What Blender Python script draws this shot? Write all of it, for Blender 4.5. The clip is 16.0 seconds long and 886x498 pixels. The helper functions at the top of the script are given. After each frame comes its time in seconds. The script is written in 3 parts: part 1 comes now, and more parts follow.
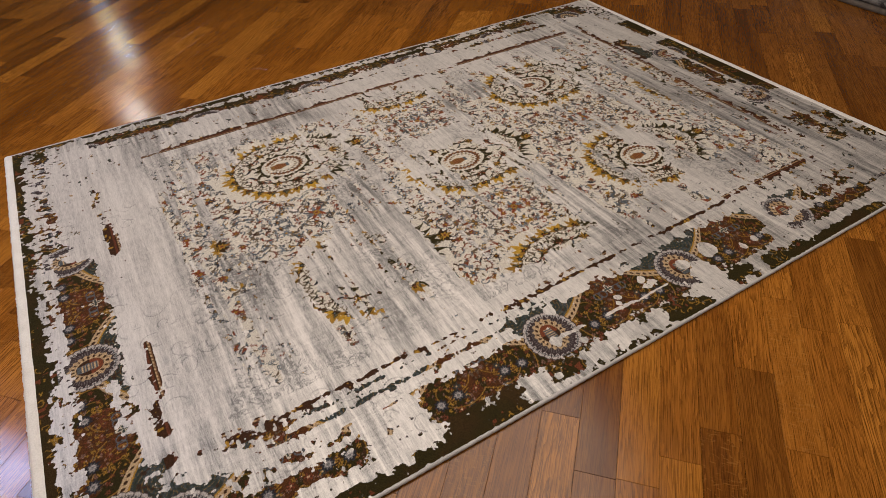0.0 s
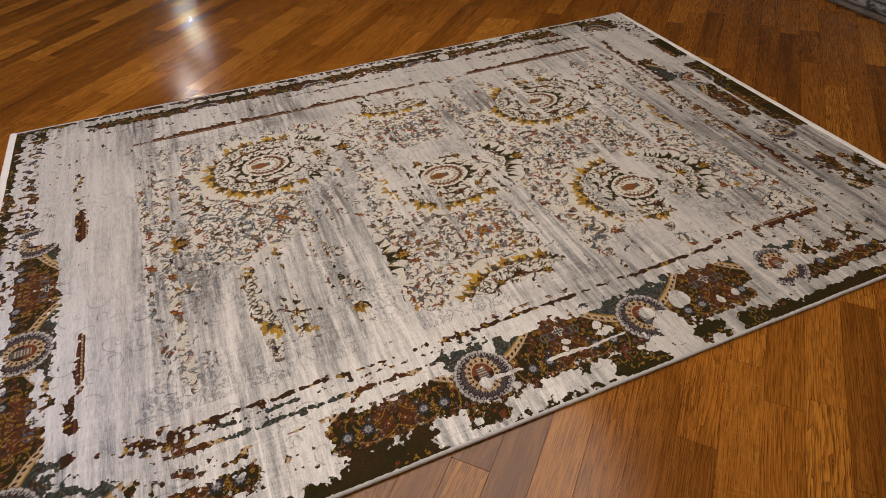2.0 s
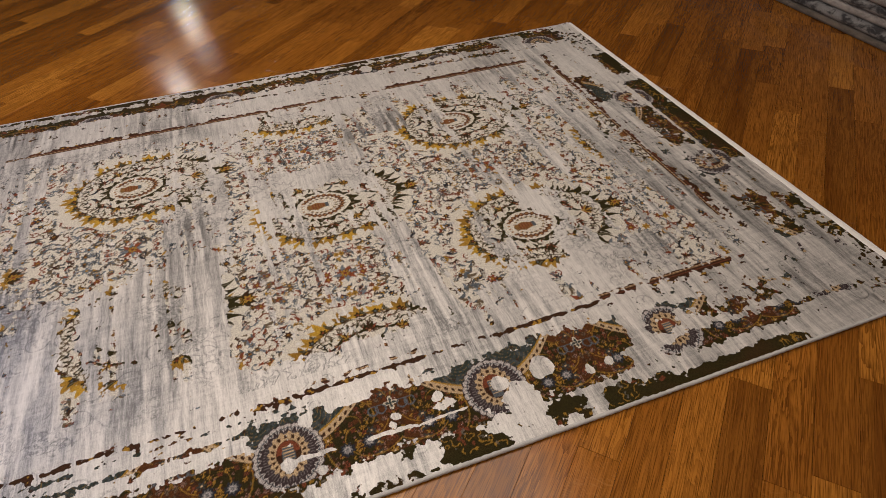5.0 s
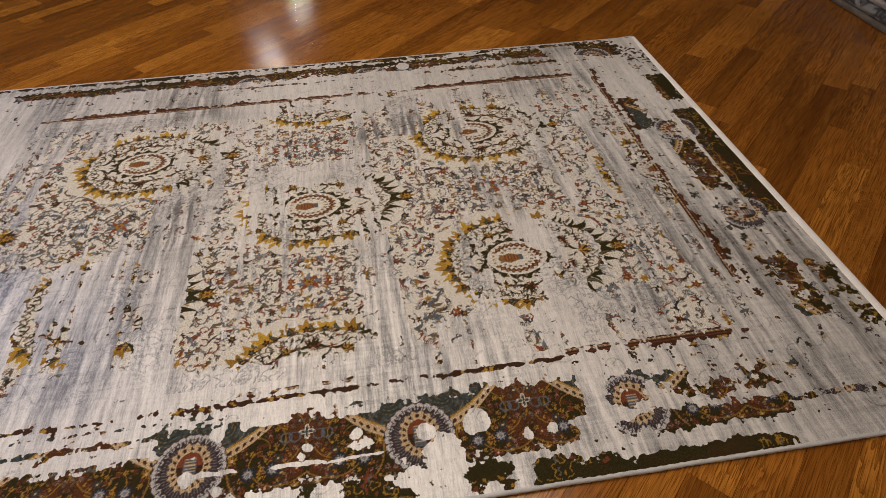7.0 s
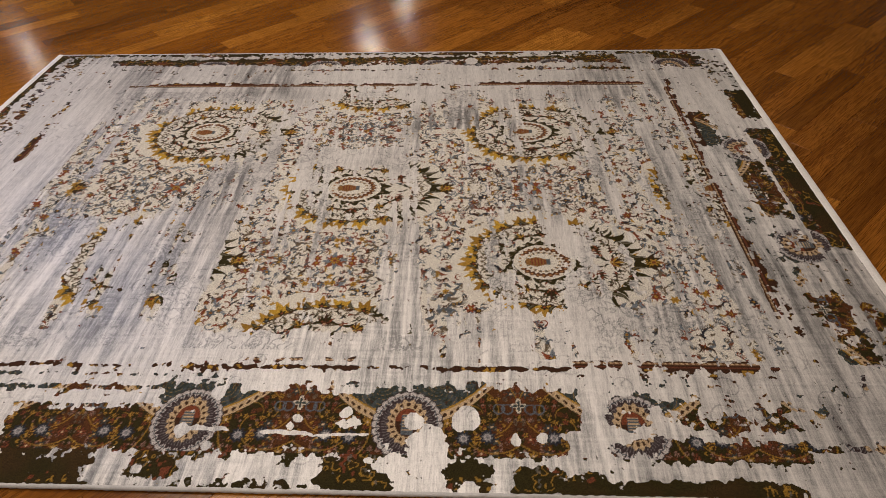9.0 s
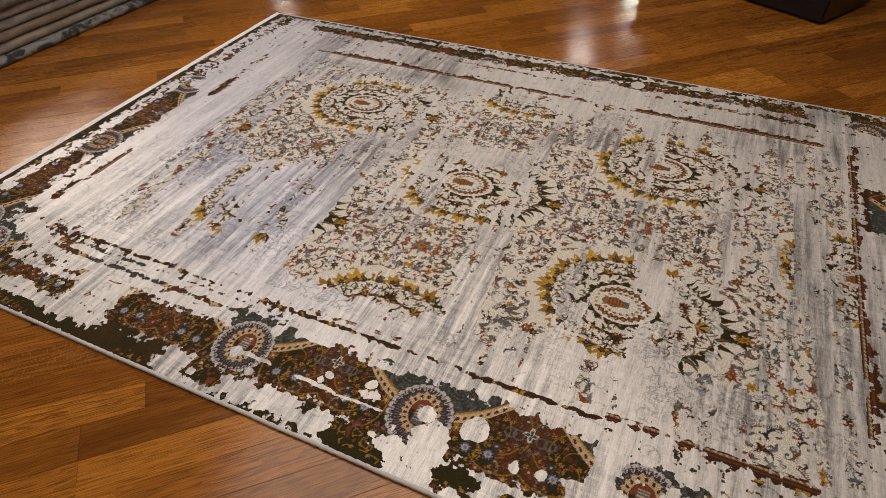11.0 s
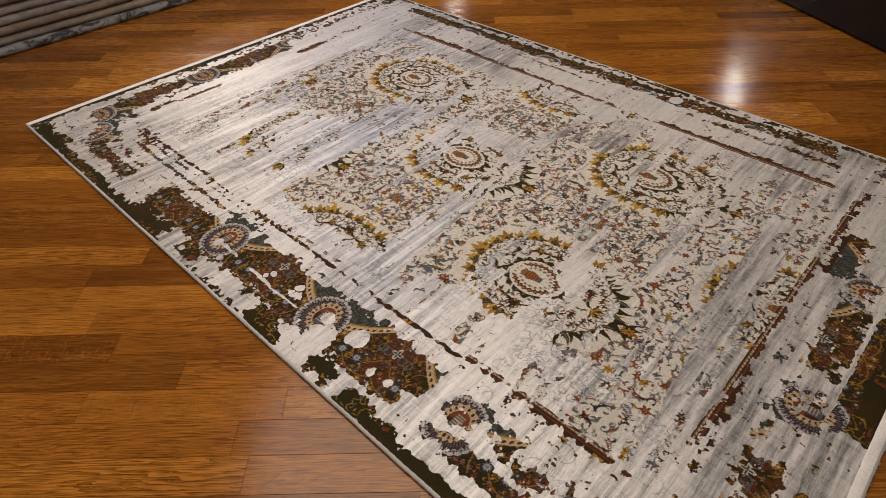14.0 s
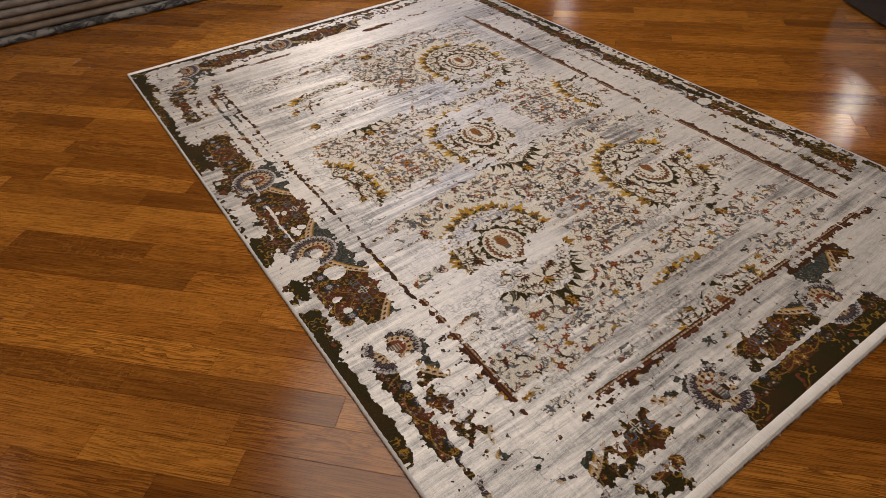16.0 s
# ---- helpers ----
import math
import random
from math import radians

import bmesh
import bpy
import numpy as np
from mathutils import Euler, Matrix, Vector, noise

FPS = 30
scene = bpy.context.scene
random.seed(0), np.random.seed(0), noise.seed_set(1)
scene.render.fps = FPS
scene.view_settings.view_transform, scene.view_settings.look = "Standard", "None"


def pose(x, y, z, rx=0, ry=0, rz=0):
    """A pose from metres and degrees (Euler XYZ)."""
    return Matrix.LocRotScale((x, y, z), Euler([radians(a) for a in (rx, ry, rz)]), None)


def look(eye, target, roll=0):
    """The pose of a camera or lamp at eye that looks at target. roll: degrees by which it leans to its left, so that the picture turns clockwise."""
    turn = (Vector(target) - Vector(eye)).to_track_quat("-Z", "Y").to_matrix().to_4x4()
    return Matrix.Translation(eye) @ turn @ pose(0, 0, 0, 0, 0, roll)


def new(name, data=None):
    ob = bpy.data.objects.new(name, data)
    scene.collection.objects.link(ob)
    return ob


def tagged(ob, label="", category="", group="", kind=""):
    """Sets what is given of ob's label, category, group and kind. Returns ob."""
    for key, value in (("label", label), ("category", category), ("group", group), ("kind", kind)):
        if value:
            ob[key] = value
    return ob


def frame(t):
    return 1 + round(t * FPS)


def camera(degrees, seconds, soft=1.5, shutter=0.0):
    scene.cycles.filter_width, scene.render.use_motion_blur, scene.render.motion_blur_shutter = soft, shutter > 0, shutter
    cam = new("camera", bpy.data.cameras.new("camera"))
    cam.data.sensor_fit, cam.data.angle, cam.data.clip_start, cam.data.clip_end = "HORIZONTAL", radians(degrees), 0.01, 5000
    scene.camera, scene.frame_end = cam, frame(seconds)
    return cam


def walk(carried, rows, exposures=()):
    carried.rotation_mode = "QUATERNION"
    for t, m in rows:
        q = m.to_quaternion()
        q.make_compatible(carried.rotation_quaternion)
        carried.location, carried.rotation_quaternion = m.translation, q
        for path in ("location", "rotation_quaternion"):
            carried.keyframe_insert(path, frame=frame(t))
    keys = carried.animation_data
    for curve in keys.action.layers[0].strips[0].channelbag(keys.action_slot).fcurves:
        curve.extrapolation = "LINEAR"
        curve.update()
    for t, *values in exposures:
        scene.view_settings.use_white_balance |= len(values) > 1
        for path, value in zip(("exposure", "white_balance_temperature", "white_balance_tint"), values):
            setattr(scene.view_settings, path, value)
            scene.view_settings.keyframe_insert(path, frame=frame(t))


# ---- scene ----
cam = camera(72.8, 16.0, soft=0.35)
PATH = [
    (0, (0.589, -0.721, 1.505), (1.316, 0.575, 0.166), -2.3),
    (0.5, (0.688, -0.677, 1.492), (1.385, 0.634, 0.152), -2.1),
    (1, (0.764, -0.674, 1.491), (1.435, 0.652, 0.152), -2.4),
    (1.5, (0.872, -0.715, 1.489), (1.509, 0.626, 0.149), -1.8),
    (2, (0.983, -0.772, 1.49), (1.532, 0.61, 0.151), -1.8),
    (2.5, (1.094, -0.779, 1.485), (1.583, 0.622, 0.144), -2.3),
    (3, (1.195, -0.71, 1.478), (1.669, 0.692, 0.133), -2.2),
    (3.5, (1.288, -0.668, 1.497), (1.747, 0.729, 0.141), -2.5),
    (4, (1.385, -0.676, 1.489), (1.851, 0.715, 0.129), -2.4),
    (4.5, (1.505, -0.704, 1.436), (1.991, 0.698, 0.095), -2.2),
    (7, (2.022, -0.622, 1.412), (2.217, 0.83, 0.05), -1.5),
    (7.5, (2.112, -0.604, 1.374), (2.198, 0.863, 0.017), -1.7),
    (8, (2.14, -0.615, 1.359), (2.16, 0.851, -0.001), -2.0),
    (8.5, (2.162, -0.65, 1.368), (2.143, 0.815, 0.007), -2.0),
    (9, (2.211, -0.638, 1.383), (2.129, 0.831, 0.028), -1.9),
    (9.5, (2.276, -0.589, 1.395), (2.051, 0.867, 0.042), -1.6),
    (10, (2.35, -0.571, 1.39), (1.951, 0.848, 0.038), -2.2),
    (12.5, (2.839, -0.605, 1.423), (1.985, 0.629, 0.101), -0.6),
    (13, (3.001, -0.584, 1.443), (2.072, 0.583, 0.11), -2.5),
    (13.5, (3.117, -0.569, 1.459), (2.154, 0.571, 0.127), -2.0),
    (14, (3.242, -0.482, 1.46), (2.21, 0.594, 0.126), -1.2),
    (14.5, (3.37, -0.441, 1.456), (2.248, 0.544, 0.126), -1.6),
    (15, (3.512, -0.463, 1.463), (2.349, 0.481, 0.138), -1.8),
    (15.5, (3.639, -0.448, 1.488), (2.439, 0.451, 0.164), -1.7),
    (16, (3.736, -0.328, 1.51), (2.492, 0.488, 0.174), -2.6),
]
walk(cam, [(t, look(eye, target, roll)) for t, eye, target, roll in PATH])

# ---- sizes ----
RUG_L, RUG_W = 3.515, 2.375          # rug: x from 0 to RUG_L, y from 0 to RUG_W
RUG_TOP = 0.010
CEILING = 3.0

# ---- world and lamps ----
world = bpy.data.worlds.new("world")
scene.world = world
world.use_nodes = True
world.node_tree.nodes["Background"].inputs[0].default_value = (0.9, 0.85, 0.8, 1)
world.node_tree.nodes["Background"].inputs[1].default_value = 0.02
scene.view_settings.exposure = -0.30

LAMP_WARM = (1.0, 0.865, 0.75)


def spot_disc(name, x, y, size, power, color=LAMP_WARM, z=CEILING - 0.03):
    data = bpy.data.lights.new(name, "AREA")
    data.shape, data.size, data.energy, data.color = "DISK", size, power, color
    ob = new(name, data)
    ob.matrix_world = pose(x, y, z)
    return ob


# three lamps mirrored in the floor, one widened overhead, then added near-floor fill
for lx, ly, size, power in ((0.65, 8.7, 0.20, 18), (0.87, 11.8, 0.16, 20), (-5.0, 8.6, 0.16, 11), (1.50, 1.40, 3.20, 104), (2.5, -1.5, 1.50, 26),
                            # added fill, no lamp known there; the first whitens the rug's left end
                            (-4.0, 3.0, 1.5, 165), (4.9, 4.6, 0.40, 20), (-0.4, -2.6, 0.40, 28)):
    spot_disc("lamp_or_fill", lx, ly, size, power)
spot_disc("lamp_or_fill", -1.35, 3.20, 0.50, 34, (0.42, 0.56, 1.0))


# ---- node helpers ----
class Nodes:
    """A small wrapper to write node materials in few lines."""

    def __init__(self, name):
        self.mat = bpy.data.materials.new(name)
        self.mat.use_nodes = True
        self.tree = self.mat.node_tree
        self.bsdf = self.tree.nodes["Principled BSDF"]

    def set(self, node, key, value):
        if isinstance(value, bpy.types.NodeSocket):
            self.tree.links.new(value, node.inputs[key])
        elif value is not None:
            node.inputs[key].default_value = value

    def coord(self, kind="Object"):
        return self.tree.nodes.new("ShaderNodeTexCoord").outputs[kind]

    def position(self):
        return self.tree.nodes.new("ShaderNodeNewGeometry").outputs["Position"]

    def attr(self, name, out="Fac"):
        n = self.tree.nodes.new("ShaderNodeAttribute")
        n.attribute_name = name
        return n.outputs[out]

    def random(self):
        return self.tree.nodes.new("ShaderNodeObjectInfo").outputs["Random"]

    def island(self):
        return self.tree.nodes.new("ShaderNodeNewGeometry").outputs["Random Per Island"]

    def mapping(self, vec, scale=(1, 1, 1), loc=None, rot=(0, 0, 0)):
        n = self.tree.nodes.new("ShaderNodeMapping")
        self.set(n, "Vector", vec), self.set(n, "Scale", scale), self.set(n, "Location", loc), self.set(n, "Rotation", rot)
        return n.outputs[0]

    def noise(self, vec, scale, detail=4, rough=0.55, distort=0.0):
        n = self.tree.nodes.new("ShaderNodeTexNoise")
        self.set(n, "Vector", vec), self.set(n, "Scale", scale), self.set(n, "Detail", detail)
        self.set(n, "Roughness", rough), self.set(n, "Distortion", distort)
        return n.outputs[0]

    def wave(self, vec, scale, distort, detail=2, dscale=1.0):
        n = self.tree.nodes.new("ShaderNodeTexWave")
        n.bands_direction = "Y"
        self.set(n, "Vector", vec), self.set(n, "Scale", scale), self.set(n, "Distortion", distort)
        self.set(n, "Detail", detail), self.set(n, "Detail Scale", dscale)
        return n.outputs[1]

    def math(self, op, a, b=None, c=None, clamp=False):
        n = self.tree.nodes.new("ShaderNodeMath")
        n.operation, n.use_clamp = op, clamp
        self.set(n, 0, a), self.set(n, 1, b), self.set(n, 2, c)
        return n.outputs[0]

    def span(self, value, a, b, lo=0.0, hi=1.0):
        n = self.tree.nodes.new("ShaderNodeMapRange")
        self.set(n, 0, value), self.set(n, 1, a), self.set(n, 2, b), self.set(n, 3, lo), self.set(n, 4, hi)
        return n.outputs[0]

    def ramp(self, value, stops):
        n = self.tree.nodes.new("ShaderNodeValToRGB")
        while len(n.color_ramp.elements) < len(stops):
            n.color_ramp.elements.new(0.5)
        for e, (p, c) in zip(n.color_ramp.elements, stops):
            e.position, e.color = p, (*c, 1)
        self.set(n, 0, value)
        return n.outputs[0]

    def mix(self, fac, a, b, blend="MIX"):
        n = self.tree.nodes.new("ShaderNodeMix")
        n.data_type, n.blend_type = "RGBA", blend
        self.set(n, 0, fac)
        self.set(n, 6, (*a, 1) if isinstance(a, tuple) else a), self.set(n, 7, (*b, 1) if isinstance(b, tuple) else b)
        return n.outputs[2]

    def combine(self, x=0.0, y=0.0, z=0.0):
        n = self.tree.nodes.new("ShaderNodeCombineXYZ")
        self.set(n, 0, x), self.set(n, 1, y), self.set(n, 2, z)
        return n.outputs[0]

    def bump(self, height, strength, distance=0.002):
        n = self.tree.nodes.new("ShaderNodeBump")
        self.set(n, "Height", height), self.set(n, "Strength", strength), self.set(n, "Distance", distance)
        self.set(self.bsdf, "Normal", n.outputs[0])

    def out(self, color=None, rough=None, **more):
        self.set(self.bsdf, "Base Color", (*color, 1) if isinstance(color, tuple) else color)
        self.set(self.bsdf, "Roughness", rough)
        for key, value in more.items():
            self.set(self.bsdf, key.replace("_", " "), value)
        return self.mat


# ---- materials ----
def oak_material(name, random_per_island):
    """Lacquered oak: flat-sawn grain, ray flecks on some boards, tone by board."""
    n = Nodes(name)
    r = n.island() if random_per_island else n.random()
    vec = n.attr("board", "Vector")
    shift = n.combine(n.math("MULTIPLY", r, 37.0), n.math("MULTIPLY", r, 91.0), n.math("MULTIPLY", r, 53.0))
    grain_at = n.mapping(vec, (1.0, 1.0, 1.0), shift)
    bend = n.noise(n.mapping(grain_at, (1.7, 13.0, 1.0)), 1.0, 4, 0.6, 0.5)
    lanes = n.math("ADD", n.math("MULTIPLY", bend, 11.0), n.math("MULTIPLY", n.attr("board_across"), n.span(n.math("FRACT", n.math("MULTIPLY", r, 3.17)), 0, 1, 28.0, 90.0)))
    rings = n.math("FRACT", n.math("ADD", lanes, n.math("MULTIPLY", r, 9.0)))
    rough_ring = n.noise(n.mapping(grain_at, (14, 240, 1)), 1.0, 3, 0.65)
    pores = n.noise(n.mapping(grain_at, (9, 420, 1)), 1.0, 3, 0.65)
    flow = n.noise(n.mapping(grain_at, (1.3, 14, 1)), 1.0, 5, 0.6, 0.6)
    fleck = n.noise(n.mapping(grain_at, (75, 20, 1), None, (0, 0, 0.25)), 1.0, 2, 0.5, 2.5)
    tone = n.ramp(r, [(0.0, (0.125, 0.040, 0.006)), (0.3, (0.255, 0.089, 0.012)), (0.65, (0.36, 0.132, 0.018)), (1.0, (0.52, 0.212, 0.030))])
    dark = n.span(n.math("SUBTRACT", rings, n.math("MULTIPLY", rough_ring, 0.55)), 0.05, 0.80, 0.0, n.span(n.math("FRACT", n.math("MULTIPLY", r, 5.7)), 0, 1, 0.30, 0.85))
    c = n.mix(n.span(flow, 0.35, 0.75, 0.0, 0.45), tone, (0.52, 0.212, 0.031))
    c = n.mix(dark, c, (0.078, 0.022, 0.004))
    c = n.mix(n.span(pores, 0.47, 0.64, 0.0, 0.72), c, (0.046, 0.013, 0.002))
    has_fleck = n.math("GREATER_THAN", n.math("FRACT", n.math("MULTIPLY", r, 7.31)), 0.86)
    c = n.mix(n.math("MULTIPLY", n.span(fleck, 0.56, 0.66), n.math("MULTIPLY", has_fleck, 0.26)), c, (0.42, 0.20, 0.045))
    big = n.noise(n.position(), 1.1, 3)
    c = n.mix(n.span(big, 0.4, 0.7, 0.0, 0.30), c, (0.10, 0.032, 0.007))
    scuff = n.noise(n.position(), 7.0, 5, 0.65)
    n.bump(n.math("ADD", n.math("MULTIPLY", pores, -0.5), n.math("ADD", n.noise(n.position(), 9.0, 3, 0.6), n.math("MULTIPLY", dark, -0.25))), 0.22, 0.0012)
    return n.out(c, n.span(scuff, 0.3, 0.75, 0.12, 0.21), Specular_IOR_Level=0.40)


OAK = oak_material("lacquered_oak", False)
OAK_REST = oak_material("lacquered_oak_rest", True)


def plain(name, color, rough, grain=60.0, amount=0.15, bump=0.2, **more):
    n = Nodes(name)
    a = n.noise(n.coord(), grain, 5, 0.6)
    b = n.noise(n.coord(), grain / 14, 3)
    c = n.mix(n.span(a, 0.35, 0.7, 0.0, amount * 2), color, tuple(v * 0.55 for v in color))
    c = n.mix(n.span(b, 0.4, 0.7, 0.0, amount * 1.5), c, tuple(min(1, v * 1.3) for v in color))
    n.bump(a, bump, 0.002)
    return n.out(c, rough, **more)


SUBFLOOR = plain("dark_joint", (0.018, 0.010, 0.006), 0.9)
WALL_PAINT = plain("warm_white_wall_paint", (0.34, 0.31, 0.28), 0.8, 40, 0.08)
CEILING_PAINT = plain("white_ceiling_paint", (0.40, 0.385, 0.36), 0.85, 30, 0.06)
FRINGE_WHITE = plain("white_cotton_fringe", (0.82, 0.80, 0.76), 0.9, 220, 0.22, 0.6)
CORD_GREY = plain("pale_overcast_cord", (0.50, 0.49, 0.48), 0.75, 300, 0.25, 0.5)
BENCH_WOOD = plain("bench_wood", (0.20, 0.072, 0.014), 0.4, 18, 0.25)
BLACK_FILM = plain("black_plastic_wrap", (0.010, 0.010, 0.012), 0.22, 25, 0.2, 0.5)


def roll_material(name, light, dark, spread=0.5):
    n = Nodes(name)
    v = n.coord()
    a = n.noise(n.mapping(v, (5, 3, 5)), 3.0, 6, 0.65, 0.8)
    f = n.noise(v, 180, 3)
    c = n.mix(n.span(a, 0.5 - 0.12 * spread, 0.5 + 0.16 * spread), light, dark)
    c = n.mix(n.span(f, 0.4, 0.7, 0, 0.35), c, tuple(x * 0.5 for x in dark))
    n.bump(f, 0.5, 0.003)
    return n.out(c, 0.85, Sheen_Weight=0.15)


def rug_material():
    """Woven pattern where the pile is kept, streaked pale pile where it is washed out."""
    n = Nodes("woven_rug_pile")
    v = n.position()
    fine = n.noise(v, 420, 2, 0.6)
    edge = n.noise(v, 120, 3, 0.65)
    keep = n.span(n.math("ADD", n.attr("keep"), n.math("MULTIPLY", n.math("SUBTRACT", edge, 0.5), 0.6)), -0.025, 0.025)
    thread = n.noise(n.mapping(v, (260, 26, 1)), 1.0, 3, 0.65)
    cross = n.noise(n.mapping(v, (22, 330, 1)), 1.0, 2, 0.6)
    fade = n.math("ADD", n.attr("fade"), n.math("MULTIPLY", n.math("SUBTRACT", thread, 0.5), 1.0))
    fade = n.math("ADD", fade, n.math("MULTIPLY", n.math("SUBTRACT", cross, 0.5), 0.22))
    fade = n.math("ADD", fade, n.math("MULTIPLY", n.math("SUBTRACT", fine, 0.5), 0.80))
    pale = n.ramp(fade, [(0.0, (0.062, 0.060, 0.057)), (0.22, (0.195, 0.189, 0.182)), (0.48, (0.385, 0.370, 0.352)), (0.72, (0.56, 0.535, 0.505)), (1.0, (0.70, 0.672, 0.635))])
    dots = n.span(fine, 0.34, 0.66, 0.50, 1.36)
    pattern = n.mix(1.0, n.attr("pattern", "Color"), n.combine(dots, dots, dots), "MULTIPLY")
    c = n.mix(keep, pale, pattern)
    n.bump(n.math("ADD", fine, n.math("MULTIPLY", thread, 0.6)), 0.35, 0.0015)
    return n.out(c, n.span(keep, 0, 1, 0.40, 0.80), Specular_IOR_Level=n.span(keep, 0, 1, 0.95, 0.06), IOR=1.70)


RUG_PILE = rug_material()


# ---- building helpers ----
def part(name, bm, material, parent=None, label=""):
    me = bpy.data.meshes.new(name)
    bm.to_mesh(me)
    bm.free()
    me.materials.append(material)
    ob = new(name, me)
    ob.parent = parent
    if label:
        ob["label"] = label
    return ob


def box(bm, x0, x1, y0, y1, z0, z1):
    v = [bm.verts.new(p) for p in ((x0, y0, z0), (x1, y0, z0), (x1, y1, z0), (x0, y1, z0), (x0, y0, z1), (x1, y0, z1), (x1, y1, z1), (x0, y1, z1))]
    for f in ((0, 3, 2, 1), (4, 5, 6, 7), (0, 1, 5, 4), (1, 2, 6, 5), (2, 3, 7, 6), (3, 0, 4, 7)):
        bm.faces.new([v[i] for i in f])


def block(name, x0, x1, y0, y1, z0, z1, material, parent=None, label=""):
    bm = bmesh.new()
    box(bm, x0, x1, y0, y1, z0, z1)
    return part(name, bm, material, parent, label)


# ---- the room ----
RX0, RX1, RY0, RY1 = -7.2, 7.8, -4.6, 14.2
tagged(block("ceiling", RX0, RX1, RY0, RY1, CEILING, CEILING + 0.2, CEILING_PAINT), "plain white painted ceiling above the showroom", "ceiling", kind="structure")
for wname, a in (("wall_west", (RX0 - 0.2, RX0, RY0, RY1)), ("wall_east", (RX1, RX1 + 0.2, RY0, RY1)),
                 ("wall_south", (RX0 - 0.2, RX1 + 0.2, RY0 - 0.2, RY0)), ("wall_north", (RX0 - 0.2, RX1 + 0.2, RY1, RY1 + 0.2))):
    tagged(block(wname, *a, -0.05, CEILING + 0.2, WALL_PAINT), "plain warm white painted showroom wall", "wall", kind="structure")
floor = tagged(block("floor", RX0, RX1, RY0, RY1, -0.20, -0.012, SUBFLOOR), "glossy lacquered oak strip floor laid diagonally", "floor", kind="structure")


# ---- the rug's pattern ----
STEP = 0.0026
SX, SY = 0.034, 0.006                                  # where the woven surface starts, inside fringe and cord
NX, NY = int((RUG_L - 2 * SX) / STEP) + 1, int((RUG_W - 2 * SY) / STEP) + 1
GX, GY = np.meshgrid(SX + STEP * np.arange(NX), SY + STEP * np.arange(NY))


def hash2(i, j, seed):
    h = (i.astype(np.int64) * 374761393 + j.astype(np.int64) * 668265263 + seed * 1442695041) & 0xFFFFFFFF
    h = ((h ^ (h >> 13)) * 1274126177) & 0xFFFFFFFF
    return ((h ^ (h >> 16)) & 0xFFFF) / 65535.0


def vnoise(u, v, seed, octaves=3):
    """Smooth value noise, -1 to 1."""
    total, amp, norm = 0.0, 1.0, 0.0
    for o in range(octaves):
        i, j = np.floor(u), np.floor(v)
        a, b = u - i, v - j
        a, b = a * a * (3 - 2 * a), b * b * (3 - 2 * b)
        s = seed + 17 * o
        low = hash2(i, j, s) * (1 - a) + hash2(i + 1, j, s) * a
        top = hash2(i, j + 1, s) * (1 - a) + hash2(i + 1, j + 1, s) * a
        total, norm = total + amp * (2 * (low * (1 - b) + top * b) - 1), norm + amp
        u, v, amp = u * 2.03 + 5.1, v * 2.03 + 3.7, amp * 0.55
    return total / norm


def soft(x, a, b):
    t = np.clip((x - a) / (b - a), 0, 1)
    return t * t * (3 - 2 * t)


CREAM, OLIVE, GOLD, RUST = (0.58, 0.545, 0.475), (0.026, 0.020, 0.005), (0.33, 0.185, 0.028), (0.165, 0.045, 0.020)
SLATE, BROWN, TAUPE, LILAC = (0.085, 0.098, 0.112), (0.044, 0.019, 0.009), (0.125, 0.093, 0.060), (0.34, 0.315, 0.315)
INK, TEAL, BUFF, ROSE = (0.022, 0.024, 0.032), (0.036, 0.048, 0.046), (0.44, 0.32, 0.19), (0.24, 0.14, 0.105)
PLUM, SAND = (0.042, 0.029, 0.031), (0.50, 0.45, 0.36)
YELLOW, GREY_OLIVE, STEEL = (0.42, 0.25, 0.030), (0.11, 0.096, 0.060), (0.145, 0.165, 0.190)

pattern = np.empty((NY, NX, 3), np.float32)
pattern[:] = CREAM
motif = np.zeros((NY, NX), np.float32)        # 1 where a motif stands on the cream ground


class Patch:
    """A window of the pattern, with local coordinates turned by an angle, to paint on."""

    def __init__(self, cx, cy, reach, turn=0.0, mirror=1):
        i0, i1 = max(0, int((cx - reach - SX) / STEP)), min(NX, int((cx + reach - SX) / STEP) + 2)
        j0, j1 = max(0, int((cy - reach - SY) / STEP)), min(NY, int((cy + reach - SY) / STEP) + 2)
        self.win = (slice(j0, j1), slice(i0, i1))
        x, y = GX[self.win] - cx, (GY[self.win] - cy) * mirror
        c, s = math.cos(turn), math.sin(turn)
        self.u, self.v = x * c + y * s, -x * s + y * c
        self.empty = i1 <= i0 or j1 <= j0

    def clear(self, mask):
        if not self.empty:
            pattern[self.win][mask] = CREAM
            motif[self.win][mask] = 0.0

    def fill(self, mask, color, weight=1.0):
        if self.empty:
            return
        m = mask.astype(np.float32)
        area = pattern[self.win]
        area += m[..., None] * (np.array(color, np.float32) - area)
        spot = motif[self.win]
        np.maximum(spot, m * weight, out=spot)


def leaf(cx, cy, size, turn, color, vein=None, bend=0.4, fat=0.32, mirror=1):
    """A bent, pointed leaf from (cx, cy) outwards."""
    p = Patch(cx, cy, size * 1.1, turn, mirror)
    u = p.u / size
    v = p.v / size - bend * u * (1 - u)
    w = 0.78 * fat * np.sqrt(np.clip(u, 0, 1)) * np.clip(1 - u, 0, 1) * 1.7
    inside = (u > 0) & (u < 1)
    p.fill(inside & (np.abs(v) < w), color)
    if vein is not None:
        p.fill(inside & (np.abs(v) < w * 0.45), vein)


